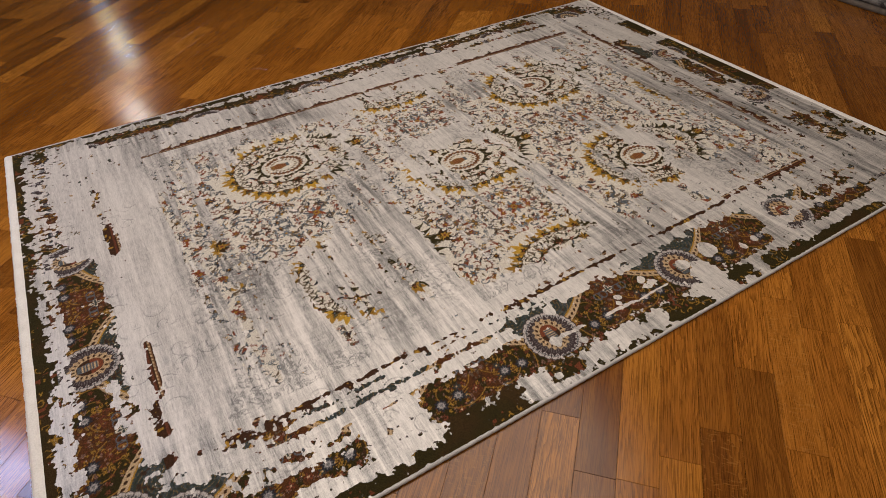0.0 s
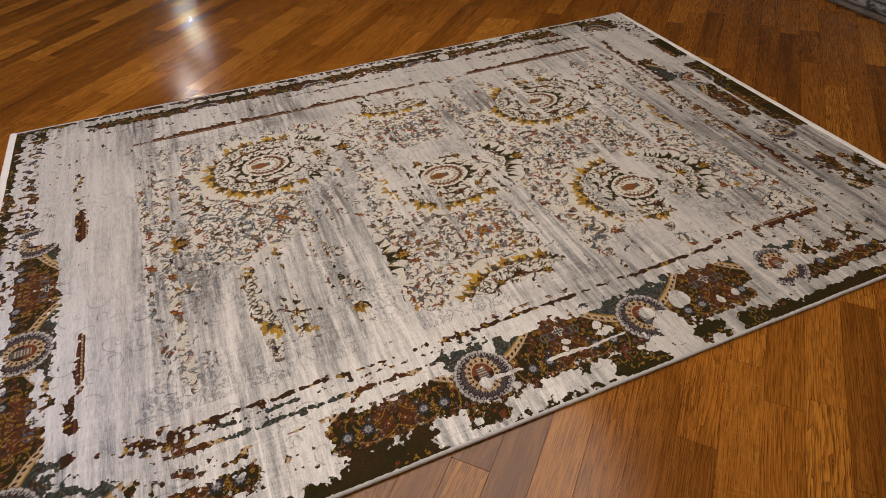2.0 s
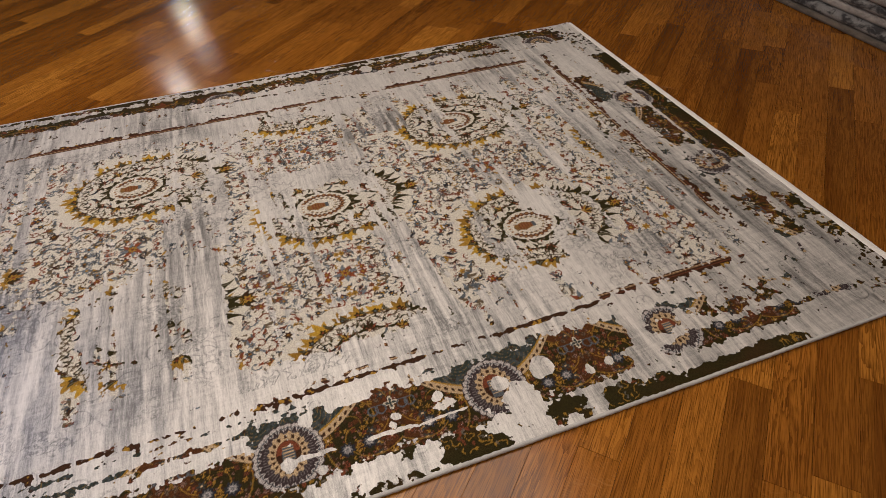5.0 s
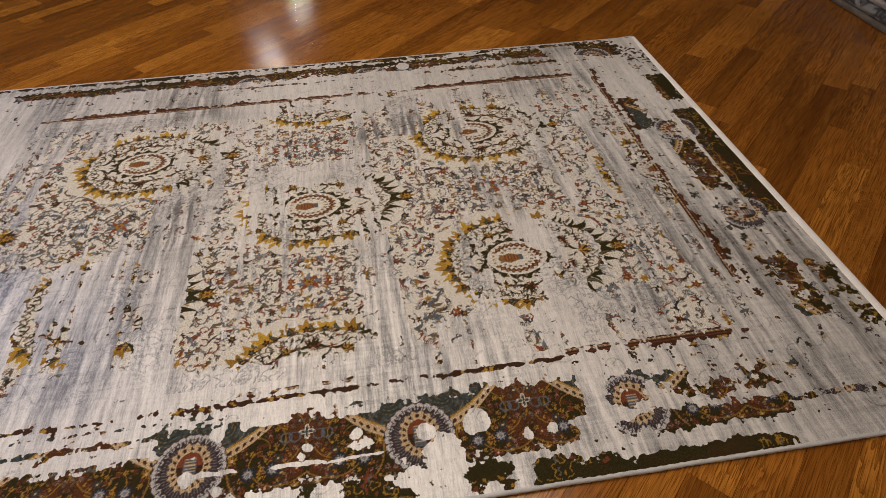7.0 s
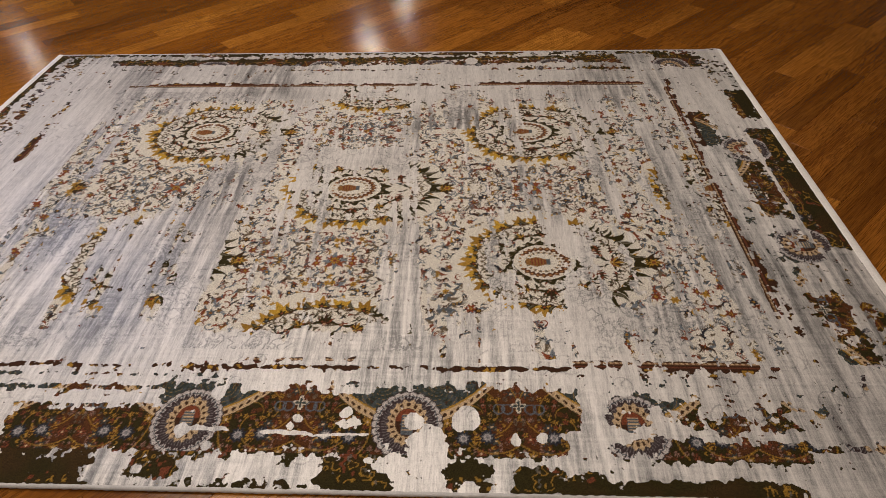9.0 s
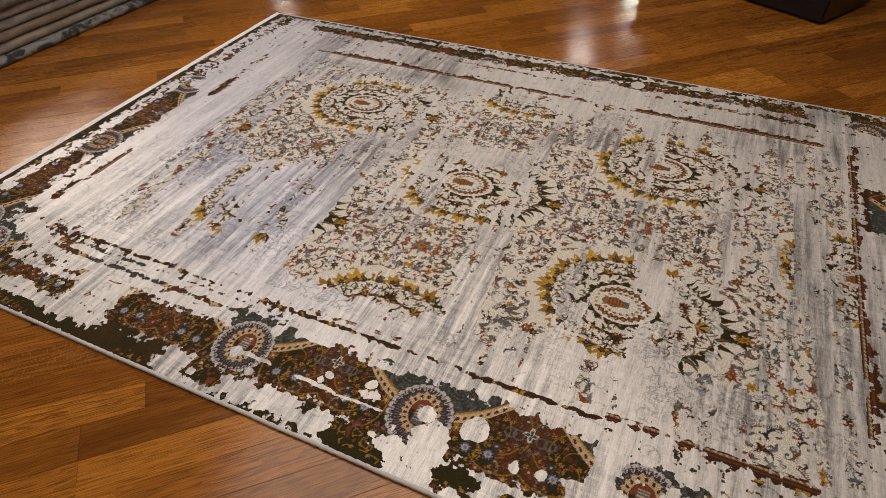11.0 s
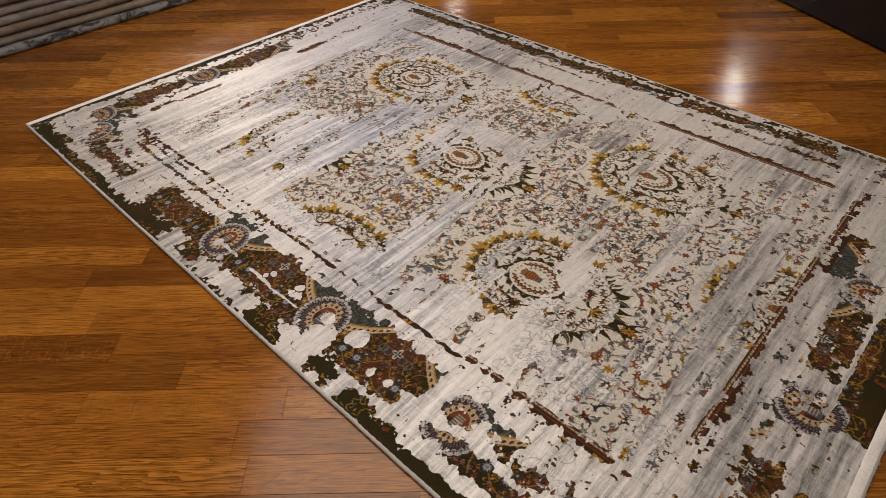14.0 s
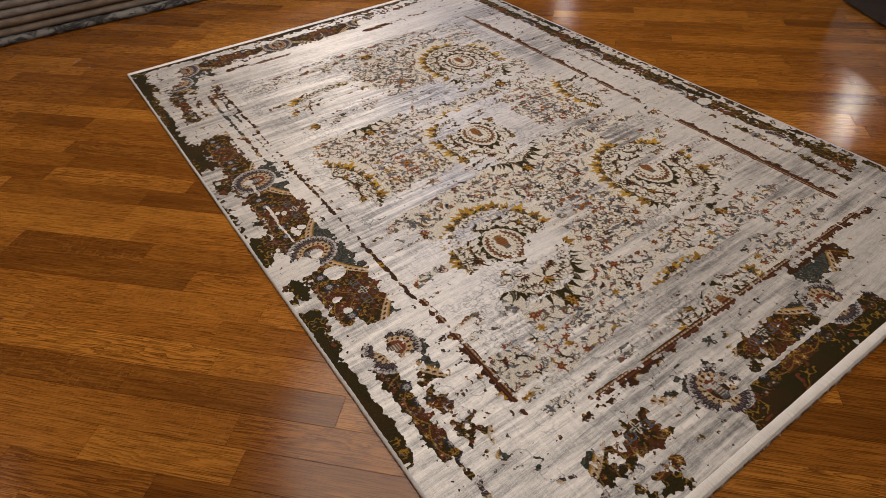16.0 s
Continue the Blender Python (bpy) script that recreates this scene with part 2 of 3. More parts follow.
def blossom(cx, cy, r, petals, color, heart, rim=None, phase=0.0, mirror=1):
    p = Patch(cx, cy, r * 1.3, phase, mirror)
    d, a = np.hypot(p.u, p.v) / r, np.arctan2(p.v, p.u)
    lobe = 0.78 + 0.24 * np.cos(petals * a)
    if rim is not None:
        p.fill(d < lobe + 0.16, rim)
    p.fill(d < lobe, color)
    p.fill(d < 0.38, heart)


def curl(cx, cy, r, turn, color, width=0.0028, sweep=4.2, mirror=1):
    """A thin spiral tendril."""
    p = Patch(cx, cy, r * 1.15, turn, mirror)
    d, a = np.hypot(p.u, p.v), np.arctan2(p.v, p.u) % (2 * math.pi)
    line = r * (1 - 0.62 * a / sweep)
    p.fill((a < sweep) & (np.abs(d - line) < width * (1.2 - 0.8 * a / sweep)), color)
    p.fill(np.hypot(p.u - r * 0.38 * math.cos(sweep), p.v - r * 0.38 * math.sin(sweep)) < width * 1.9, color)


def spray(cx, cy, size, turn, color, tip, rng, mirror=1):
    """A feathered frond: a bent stem with leaflets on both sides."""
    for k in range(9):
        f = (k + 1) / 9
        ang = turn + 0.9 * f * f
        x, y = cx + size * f * math.cos(turn + 0.45 * f), cy + mirror * size * f * math.sin(turn + 0.45 * f)
        for side in (-1, 1):
            leaf(x, y, size * (0.30 - 0.14 * f), ang + side * 0.95, color if k % 3 else tip, None, 0.3 * side, 0.30, mirror)


def plume(cx, cy, r, turn, color, rib=None, sweep=2.6, fat=0.30, mirror=1):
    """A feathered leaf that bends round an arc, with a serrated outer edge."""
    p = Patch(cx, cy, r * 1.5, turn, mirror)
    d, a = np.hypot(p.u, p.v) / r, np.arctan2(p.v, p.u) % (2 * math.pi)
    f = np.clip(a / sweep, 0, 1)
    w = fat * np.sin(math.pi * f ** 0.7) + 0.02
    teeth = 0.55 + 0.45 * np.sin(a * 13 - 9 * d)
    p.fill((a < sweep) & (d > 1 - 0.45 * w) & (d < 1 + w * teeth + 0.04), color)
    if rib is not None:
        p.fill((a < sweep) & (np.abs(d - 1 + 0.05) < 0.045), rib)


def scatter(x0, x1, y0, y1, apart, tries, rng):
    """Points no nearer to each other than apart."""
    cells, out = {}, []
    for _ in range(tries):
        x, y = rng.uniform(x0, x1), rng.uniform(y0, y1)
        i, j = int(x / apart), int(y / apart)
        near = [cells.get((i + a, j + b)) for a in (-1, 0, 1) for b in (-1, 0, 1)]
        if all(q is None or math.hypot(q[0] - x, q[1] - y) > apart for q in near):
            cells[(i, j)] = (x, y)
            out.append((x, y))
    return out


def medallion(cx, cy, rng):
    """A large palmette that points along +x, ringed with flame leaves."""
    back, fore, high = 0.232, 0.315, 0.205
    p = Patch(cx, cy, 0.44)
    u, v = p.u, p.v
    long = np.where(u > 0, fore, back)
    d = np.hypot(u / long, v / high)
    a = np.arctan2(v / high, u / long)
    p.clear(d < np.where(u > 0, 1.18, 1.25) + 0.05 * np.cos(10 * a))

    def at(ang, rad, m=1):
        ll = fore if math.cos(ang) > 0 else back
        return cx + rad * ll * math.cos(ang), cy + m * rad * high * math.sin(ang), math.atan2(math.sin(ang) / high, math.cos(ang) / ll)

    for k in range(9):                                      # gold leaves round the back, olive ones between
        ang = math.pi - 0.05 - 0.245 * k
        for m in (1, -1):
            jig = rng.uniform(0.85, 1.15)
            x, y, out = at(ang + rng.uniform(-0.04, 0.04), 0.97, m)
            for q in (-1.5, -0.75, 0.0, 0.75, 1.5):
                leaf(x, y, jig * (0.050 - 0.010 * abs(q)), out + q, (GOLD, YELLOW, (0.25, 0.135, 0.02))[(k + int(abs(q))) % 3], None, 0.2 * q, 0.42, m)
            blossom(x, y, 0.011, 5, OLIVE, SLATE if k % 2 else RUST, BROWN, out, m)
            x, y, out = at(ang - 0.122, 0.95, m)
            leaf(x, y, 0.036, out + 0.5, OLIVE, GREY_OLIVE, 0.8, 0.36, m)
            leaf(x, y, 0.030, out - 0.8, OLIVE, None, -0.8, 0.36, m)
            leaf(x, y, 0.026, out + 1.6, BROWN, None, 0.8, 0.36, m)
    for k in range(7):                                      # bent olive flames round the fore
        ang = 0.10 + 0.155 * k
        for m in (1, -1):
            size = rng.uniform(0.8, 1.1)
            x, y, out = at(ang, 0.93 + rng.uniform(-0.03, 0.03), m)
            leaf(x, y, 0.074 * size, out - 0.62, OLIVE, GREY_OLIVE if k % 2 else None, -0.9, 0.22, m)
            leaf(x, y, 0.046 * size, out - 0.05, OLIVE, None, -0.7, 0.24, m)
            leaf(x, y, 0.030 * size, out + 0.7, (GOLD, BROWN, TAUPE)[k % 3], None, 0.7, 0.28, m)
    lobes = np.abs(np.cos(9.0 * a))
    p.fill((np.abs(d - 0.835 - 0.090 * lobes) < 0.010) & (np.abs(a) > 0.06), TAUPE)
    for k in range(18):                                     # a small scroll in every lobe
        ang = math.pi * (k + 0.5) / 18
        for m in (1, -1):
            x, y, out = at(ang, 0.84, m)
            curl(x, y, 0.013, out + 1.2, TAUPE, 0.0020, 4.2, m)
            leaf(x, y, 0.026, out + 2.6, (OLIVE, INK, BROWN)[k % 3], None, 0.9, 0.26, m)
            leaf(x, y, 0.022, out - 2.4, (GREY_OLIVE, OLIVE, TAUPE)[k % 3], None, -0.9, 0.28, m)
    for k, ang in enumerate((0.0, 0.46, 0.98, 1.50, 2.02, 2.52)):   # fans of petals between dark leaves
        for m in (1, -1) if ang else (1,):
            x, y, out = at(ang, 0.62 if ang else 0.72, m)
            big = 1.3 if k in (0, 3) else 1.0
            for q in (-1.2, -0.8, -0.4, 0, 0.4, 0.8, 1.2):
                tint = (GOLD, BROWN, GOLD, RUST) if k % 2 == 0 else (BROWN, OLIVE, RUST, OLIVE)
                leaf(x, y, big * (0.036 - 0.008 * abs(q)), out + q, tint[int(abs(q) * 2.5) % 4], None, 0.2 * q, 0.24, m)
            blossom(x, y, 0.008, 6, RUST if k % 2 else GOLD, BUFF, BROWN, 0, m)
            x, y, out = at(ang + 0.26, 0.64, m)
            leaf(x, y, 0.048, out + 1.1, INK if k > 3 else OLIVE, None, 0.9, 0.24, m)
            leaf(x, y, 0.044, out - 1.1, OLIVE, None, -0.9, 0.24, m)
            leaf(x, y, 0.034, out + 2.7, OLIVE if k % 2 else SLATE, None, 0.8, 0.26, m)
            blossom(x, y, 0.007, 5, RUST, BUFF, BROWN, 0, m)
    for x, y in scatter(-0.30, 0.36, 0.005, 0.21, 0.0195, 1500, rng):   # small leaves between
        ll = fore if x > 0 else back
        rad, t, k = math.hypot(x / ll, y / high), rng.uniform(0, 6.28), rng.randrange(30)
        if 0.42 < rad < 0.93:
            for m in (1, -1):
                leaf(cx + x, cy + m * y, 0.023, t, (OLIVE, BROWN, GREY_OLIVE, RUST, TAUPE, OLIVE)[k % 6], None, 0.9, 0.28, m)
    # dark ring drawn out to points, rust beads and vase at the heart
    du = np.where(u > 0, u / 0.128, u / 0.112)
    dv = v / 0.098
    h = np.hypot(du, dv) - 0.22 * np.clip(np.abs(du) - 0.70, 0, 1) * (np.abs(dv) < 0.45)
    ha = np.arctan2(dv, du)
    wave = vnoise(ha * 5, h * 0 + cx, 77, 2)
    p.clear(h < 0.80)
    p.fill((h > 0.82 + 0.04 * wave) & (h < 0.97 + 0.07 * np.sin(17 * ha) + 0.09 * wave) & (wave > -0.45), OLIVE)
    p.fill((np.abs(h - 0.91) < 0.045) & (np.cos(22 * ha) > 0.72), TAUPE)
    p.fill((np.abs(h - 0.63) < 0.075 + 0.035 * np.cos(24 * ha)) & ((u > -0.045) | (np.abs(v) > 0.030)), (0.095, 0.036, 0.014))
    p.fill((np.abs(h - 0.65) < 0.035) & (np.cos(24 * ha) > 0.3), (0.30, 0.15, 0.06))
    p.fill((np.abs(h - 0.45) < 0.045) & (np.cos(18 * ha) > 0.0), TAUPE)
    p.fill((np.abs(h - 0.45) < 0.020) & (np.cos(20 * ha) > 0.4), BUFF)
    w = u + 0.012
    p.fill((np.abs(v) < 0.023 - 0.35 * np.abs(w + 0.006)) & (w < 0.028) & (w > -0.042), (0.20, 0.10, 0.030))
    p.fill((np.abs(v) < 0.017 - 0.30 * np.abs(w + 0.006)) & (np.abs(w) < 0.024) & (np.cos(w * 620) > 0.0), RUST)
    p.fill((np.abs(v) < 0.013) & (w > 0.026) & (w < 0.040), SLATE)
    tip(cx + 0.362, cy, 1)


def tip(x, y, way):
    for s in (-1.1, -0.55, 0.0, 0.55, 1.1):
        leaf(x - 0.012 * way, y, 0.046, s if way > 0 else math.pi + s, OLIVE if abs(s) > 0.3 else GOLD, BROWN if abs(s) > 0.3 else RUST, 0.3 * s, 0.42)
        leaf(x, y, 0.034, (math.pi if way > 0 else 0) + s * 0.8, OLIVE, GOLD, -0.3 * s, 0.40)
    blossom(x, y, 0.017, 6, GOLD, RUST, BROWN)


FLOWERS = (STEEL, SLATE, RUST, TAUPE, STEEL, (0.19, 0.045, 0.018), SLATE, GOLD, BROWN, INK, RUST)


def sprig(x, y, kind, size, turn, color, m, rng):
    """One small motif: a blossom, a feathered leaf, a pair of leaves, a frond or a tendril."""
    if kind < 0.16:
        for q in range(6):
            leaf(x, y, 0.024 * size, turn + q * 1.047, color, None, 0.2, 0.50, m)
        blossom(x, y, 0.0075 * size, 5, GOLD, RUST, BROWN, turn, m)
    elif kind < 0.40:
        plume(x, y, 0.021 * size, turn, color, BROWN if color in (RUST, GOLD) else None, 2.9, 0.42, m)
        leaf(x, y, 0.022 * size, turn + 3.6, TAUPE, None, 0.6, 0.36, m)
    elif kind < 0.68:
        leaf(x, y, 0.042 * size, turn, color, None, 0.9, 0.34, m)
        leaf(x, y, 0.030 * size, turn + 0.9, TAUPE, None, 0.9, 0.34, m)
        leaf(x, y, 0.026 * size, turn + 2.6, SLATE, None, -0.6, 0.34, m)
    elif kind < 0.86:
        spray(x, y, 0.056 * size, turn, color, SLATE if color != SLATE else TAUPE, rng, m)
    else:
        curl(x, y, 0.020 * size, turn, color, 0.0024, 4.4, m)


def bouquet(cx, cy, rx, ry, rng):
    """A lozenge of flowers, feathered leaves and fronds, mirrored in both its axes."""
    for a, b in scatter(0.006, rx, 0.006, ry, 0.0175, 1500, rng):
        turn, kind, size = rng.uniform(0, 6.28), rng.random(), rng.uniform(0.50, 0.85)
        color = rng.choice(FLOWERS)
        if a / rx + b / ry > 1.25:
            continue
        for sx, m in ((1, 1), (1, -1), (-1, 1), (-1, -1)):
            sprig(cx + sx * a, cy + m * b, kind, size, turn if sx > 0 else math.pi - turn, color, m, rng)
    for q in range(8):
        leaf(cx, cy, 0.046, math.pi * q / 4, (0.21, 0.055, 0.022) if q % 2 else STEEL, None, 0.3, 0.36)
    blossom(cx, cy, 0.017, 8, GOLD, RUST, BROWN)


MED_X, MED_Y = (1.085, 1.770, 2.455, 3.140), (0.390, 0.790, 1.190, 1.590, 1.990)
rng = random.Random(7)
for x, y in scatter(0.54, 3.10, 0.0, 0.79, 0.0205, 22000, rng):      # sprigs over the whole field, mirrored in the long axis
    turn, size, kind, color = rng.uniform(0, 6.28), rng.uniform(0.50, 0.95), rng.random(), rng.choice(FLOWERS)
    for m in (1, -1):
        sprig(x, MED_Y[2] + m * y, kind, size, turn, color, m, rng)
for i, cx in enumerate(MED_X[:3]):                                  # lozenges of flowers between the palmettes
    for k, cy in enumerate(MED_Y):
        if (i + k) % 2 == 0:
            halo = Patch(cx, cy, 0.36)
            halo.clear((np.abs(halo.u) / 0.36 + np.abs(halo.v) / 0.24) < 1.0)
            bouquet(cx, cy, 0.30, 0.185, rng)
for i, cx in enumerate(MED_X):
    for k, cy in enumerate(MED_Y):
        if (i + k) % 2 and (i, k) not in ((3, 0), (3, 4)):
            medallion(cx, cy, random.Random(11))
tip(0.40 + 0.30, MED_Y[2], 1)

# border: s runs along a side, d inwards from the edge
PERIOD = 0.576


def border_side(s, d, span, seed):
    """Colours of the dark border band for points (s, d)."""
    out = np.empty(s.shape + (3,), np.float32)
    out[:] = OLIVE

    def fill(mask, color, weight=1.0):
        out[mask] = out[mask] * (1 - weight) + np.array(color, np.float32) * weight

    c = (s + PERIOD / 2) % PERIOD - PERIOD / 2          # 0 at a rosette
    m = PERIOD / 2 - np.abs(c)                          # 0 midway, mirrored
    main = (d > 0.100) & (d < 0.345)
    rusty = 0.8 * vnoise(m * 14, d * 14, seed, 3) + 0.35 * np.cos(m * 22)
    fill(main & (rusty > 0.05), (0.078, 0.028, 0.009))
    fill(main & (rusty > 0.45), RUST, 0.45)
    # flower carpet: jittered cells of small blossoms and leaves, mirrored about the midline
    for cell, rad, share, cols in ((0.021, 0.0078, 0.62, (GOLD, RUST, ROSE, TAUPE, GOLD, RUST, BROWN)), (0.014, 0.0042, 0.55, (GOLD, BROWN, RUST, TAUPE, ROSE)), (0.042, 0.0125, 0.35, (GOLD, RUST, TEAL, RUST, GOLD))):
        i, j = np.floor(m / cell), np.floor(d / cell)
        k = seed + int(cell * 1000)
        ox, oy = (i + 0.3 + 0.4 * hash2(i, j, k)) * cell, (j + 0.3 + 0.4 * hash2(i, j, k + 1)) * cell
        du, dv = m - ox, d - oy
        dist, ang = np.hypot(du, dv) / rad, np.arctan2(dv, du) + 6.28 * hash2(i, j, k + 2)
        on = main & (hash2(i, j, k + 3) < share)
        pick = np.floor(hash2(i, j, k + 4) * len(cols))
        shape = 0.70 + 0.35 * np.cos((5 + np.floor(2 * hash2(i, j, k + 5))) * ang)
        fill(on & (dist < shape + 0.30), BROWN, 0.8)
        for q, col in enumerate(cols):
            fill(on & (pick == q) & (dist < shape), col, 0.85)
        fill(on & (dist < 0.26), BUFF if rad > 0.008 else BROWN)
    # thin scrolling tendrils
    t = np.abs(((np.hypot(m - 0.10, d - 0.20) * 34 + 1.2 * np.arctan2(d - 0.20, m - 0.10)) % 2) - 1)
    fill(main & (t < 0.07) & (np.abs(rusty) < 0.8), GOLD, 0.55)
    # gold sprigs beside the midline
    for off, dd in ((0.055, 0.155), (0.115, 0.150)):
        x, y = m - off, d - dd
        fill((np.abs(x + 0.3 * y + 0.007 * np.sin(y * 260)) < 0.0030) & (np.abs(y) < 0.045) & (np.cos(y * 400) > -0.5), GOLD, 0.7)
        fl = np.hypot(x - 0.028, y + 0.002)
        fill(fl < 0.019 + 0.003 * np.cos(9 * np.arctan2(y, x - 0.028)), INK)
        fill(fl < 0.0115 + 0.003 * np.cos(9 * np.arctan2(y, x - 0.028)), (0.16, 0.16, 0.165))
        fill((fl < 0.009) & (fl > 0.005), LILAC)
    # cartouche midway
    x, y = m, d - 0.245
    lob = np.hypot(x, y) - 0.016 - 0.007 * np.cos(4 * np.arctan2(y, x))
    fill(lob < 0.003, BROWN)
    fill(lob < 0, SAND)
    fill(lob < -0.007, TEAL)
    for off in (0.030, 0.052):
        fill((np.abs(np.hypot(x - off, y + 0.01) - 0.014) < 0.0022) & (y < 0.004), SLATE)
    # blue spandrel above a beaded arch that dips at the rosette
    arch = 0.205 + 0.115 * (np.clip(np.abs(c) / 0.215, 0, 1.3)) ** 2.0
    spandrel = main & (d > arch) & (d < 0.335)
    fill(spandrel, TEAL)
    sw = np.abs(((np.hypot(np.abs(c) - 0.09, d - 0.30) * 130 + 3 * np.arctan2(d - 0.30, np.abs(c) - 0.09)) % 2) - 1 + 0.5 * vnoise(np.abs(c) * 50, d * 50, seed, 2))
    fill(spandrel & (sw < 0.30), OLIVE, 0.55)
    fill(spandrel & (vnoise(np.abs(c) * 75, d * 75, seed + 4, 2) > 0.30), SLATE, 0.40)
    fill(spandrel & (sw > 0.95), GOLD, 0.5)
    fill(spandrel & (vnoise(np.abs(c) * 60, d * 60, seed + 3, 2) > 0.42), BROWN, 0.8)
    along = np.abs(c) * 1.15
    band = main & (np.abs(d - arch + 0.012) < 0.015) & (d < 0.325)
    fill(band, BUFF)
    fill(band & (np.hypot((along % 0.020) - 0.010, d - arch + 0.014) < 0.0058), BROWN)
    fill(main & (np.abs(d - arch - 0.003) < 0.003) & (d < 0.33), GOLD)
    # rosette
    x, y = c / 0.088, (d - 0.185) / 0.094
    r, a = np.hypot(x, y), np.arctan2(y, x)
    scal = 0.05 * np.abs(np.cos(13 * a))
    fill(r < 1.02 + scal, PLUM)
    fill(r < 0.985 + scal, (0.42, 0.39, 0.375))
    fill((r < 0.97) & (r > 0.74) & (np.abs(np.sin(13 * a)) > 0.965), PLUM)
    fill((np.abs(r - 0.86 - scal) < 0.016), SLATE)
    fill(r < 0.84 + 0.06 * np.cos(26 * a), PLUM)
    fill((r > 0.56) & (r < 0.76) & (np.cos(52 * a + 9 * r) > 0.6), LILAC, 0.35)
    r2 = np.hypot(c / 0.052, (d - 0.192) / 0.066)
    fill(r2 < 0.97 + 0.06 * np.cos(18 * a), BUFF)
    fill((np.abs(r2 - 0.78) < 0.09) & (np.cos(18 * a) < -0.2), BROWN)
    fill(r2 < 0.62, BROWN)
    fill((r2 < 0.60) & (d > 0.195), RUST)
    fill((np.abs(c) < 0.017 - 0.10 * np.abs(d - 0.186)) & (np.abs(d - 0.186) < 0.030), SLATE)
    fill((np.abs(c) < 0.014) & (np.abs(d - 0.19) < 0.026) & (np.cos(d * 700) > 0.3), BUFF)
    # edge of the border and the outer guard with gold scrolls
    fill((d > 0.335) & (d < 0.345), BROWN)
    guard = d < 0.100
    fill(guard, OLIVE)
    fill(guard, (0.050, 0.024, 0.008), 0.55 * soft(vnoise(s * 9, d * 12, seed + 9, 3), -0.2, 0.5)[guard][:, None] if guard.any() else 0)
    g2 = vnoise(s * 42, d * 42, seed + 5, 2)
    where = vnoise(s * 8, d * 10, seed + 6, 2)
    fill(guard & (np.abs(g2) < 0.07) & (where > 0.0) & (d > 0.016), GOLD, 0.75)
    fill(guard & (g2 > 0.50) & (where > -0.1) & (d > 0.016), RUST, 0.8)
    fill(guard & (vnoise(s * 80, d * 80, seed + 8, 2) > 0.55) & (where > 0.1), (0.13, 0.12, 0.10), 0.7)
    return out


sides = ((GX - 1.482, GY, 3), (GX - 1.482, RUG_W - GY, 4), (GY - 0.850, GX, 5), (GY - 0.878, RUG_L - GX, 6))
depth = np.stack([q[1] for q in sides])
nearest = np.argmin(depth, axis=0)
edge_d = depth.min(axis=0)
for q, (s, d, seed) in enumerate(sides):
    pick = (nearest == q) & (d < 0.345)
    pattern[pick] = border_side(s[pick], d[pick], RUG_L, seed)
    motif[pick] = 1.0
# inner frame lines at 0.355 to 0.385 m from the edge
line_d = edge_d + np.where((nearest == 1) | (nearest == 2), 0.020, 0.0)      # the weave is a little tighter on two sides
frame_zone = (line_d >= 0.345) & (line_d < 0.396)
pattern[frame_zone] = BROWN
motif[frame_zone] = 1.0
pattern[np.abs(line_d - 0.374) < 0.003] = (0.11, 0.035, 0.018)
pattern[np.abs(line_d - 0.386) < 0.004] = (0.16, 0.080, 0.04)
pattern[(np.abs(line_d - 0.386) < 0.0028) & (np.sin((GX + GY) * 420) > -0.2)] = BUFF
pattern[(line_d > 0.346) & (line_d < 0.366) & (vnoise(GX * 60, GY * 60, 31, 2) > 0.35)] = GOLD

# ---- where the pile is kept and where it is washed out ----
warp_x = GX + 0.016 * vnoise(GX * 7, GY * 7, 41, 3) + 0.007 * vnoise(GX * 33, GY * 33, 42, 2)
warp_y = GY + 0.012 * vnoise(GX * 7, GY * 7, 43, 3) + 0.008 * vnoise(GX * 33, GY * 33, 44, 2)
streak = vnoise(GX * 24 + 1.5 * GY, GY * 1.5, 51, 4)
wide = vnoise(GX * 5, GY * 0.9, 52, 3)
spots = vnoise(GX * 26, GY * 26, 53, 3)
blobs = vnoise(GX * 8, GY * 8, 54, 3)
crumbs = vnoise(GX * 70, GY * 70, 57, 2)
rows_s = vnoise(GX * 2.0, GY * 30, 55, 3)
cols_s = vnoise(GX * 30, GY * 2.0, 56, 3)


def zone(x0, x1, y0, y1, edge=0.026):
    """1 inside a ragged rectangle, falling to 0 outside."""
    ex, ey = min(edge, 0.4 * (x1 - x0)), min(edge, 0.4 * (y1 - y0))
    wx, wy = (warp_x, warp_y) if min(x1 - x0, y1 - y0) > 0.03 else (GX * 0.6 + warp_x * 0.4, GY * 0.6 + warp_y * 0.4)
    return soft(wx, x0 - ex, x0 + ex) * soft(-wx, -x1 - ex, -x1 + ex) * soft(wy, y0 - ey, y0 + ey) * soft(-wy, -y1 - ey, -y1 + ey)


keep = np.full((NY, NX), -0.40, np.float32)


def lay(zones):
    for x0, x1, y0, y1, value in zones:
        z = zone(x0, x1, y0, y1)
        keep[:] = keep * (1 - z) + value * z


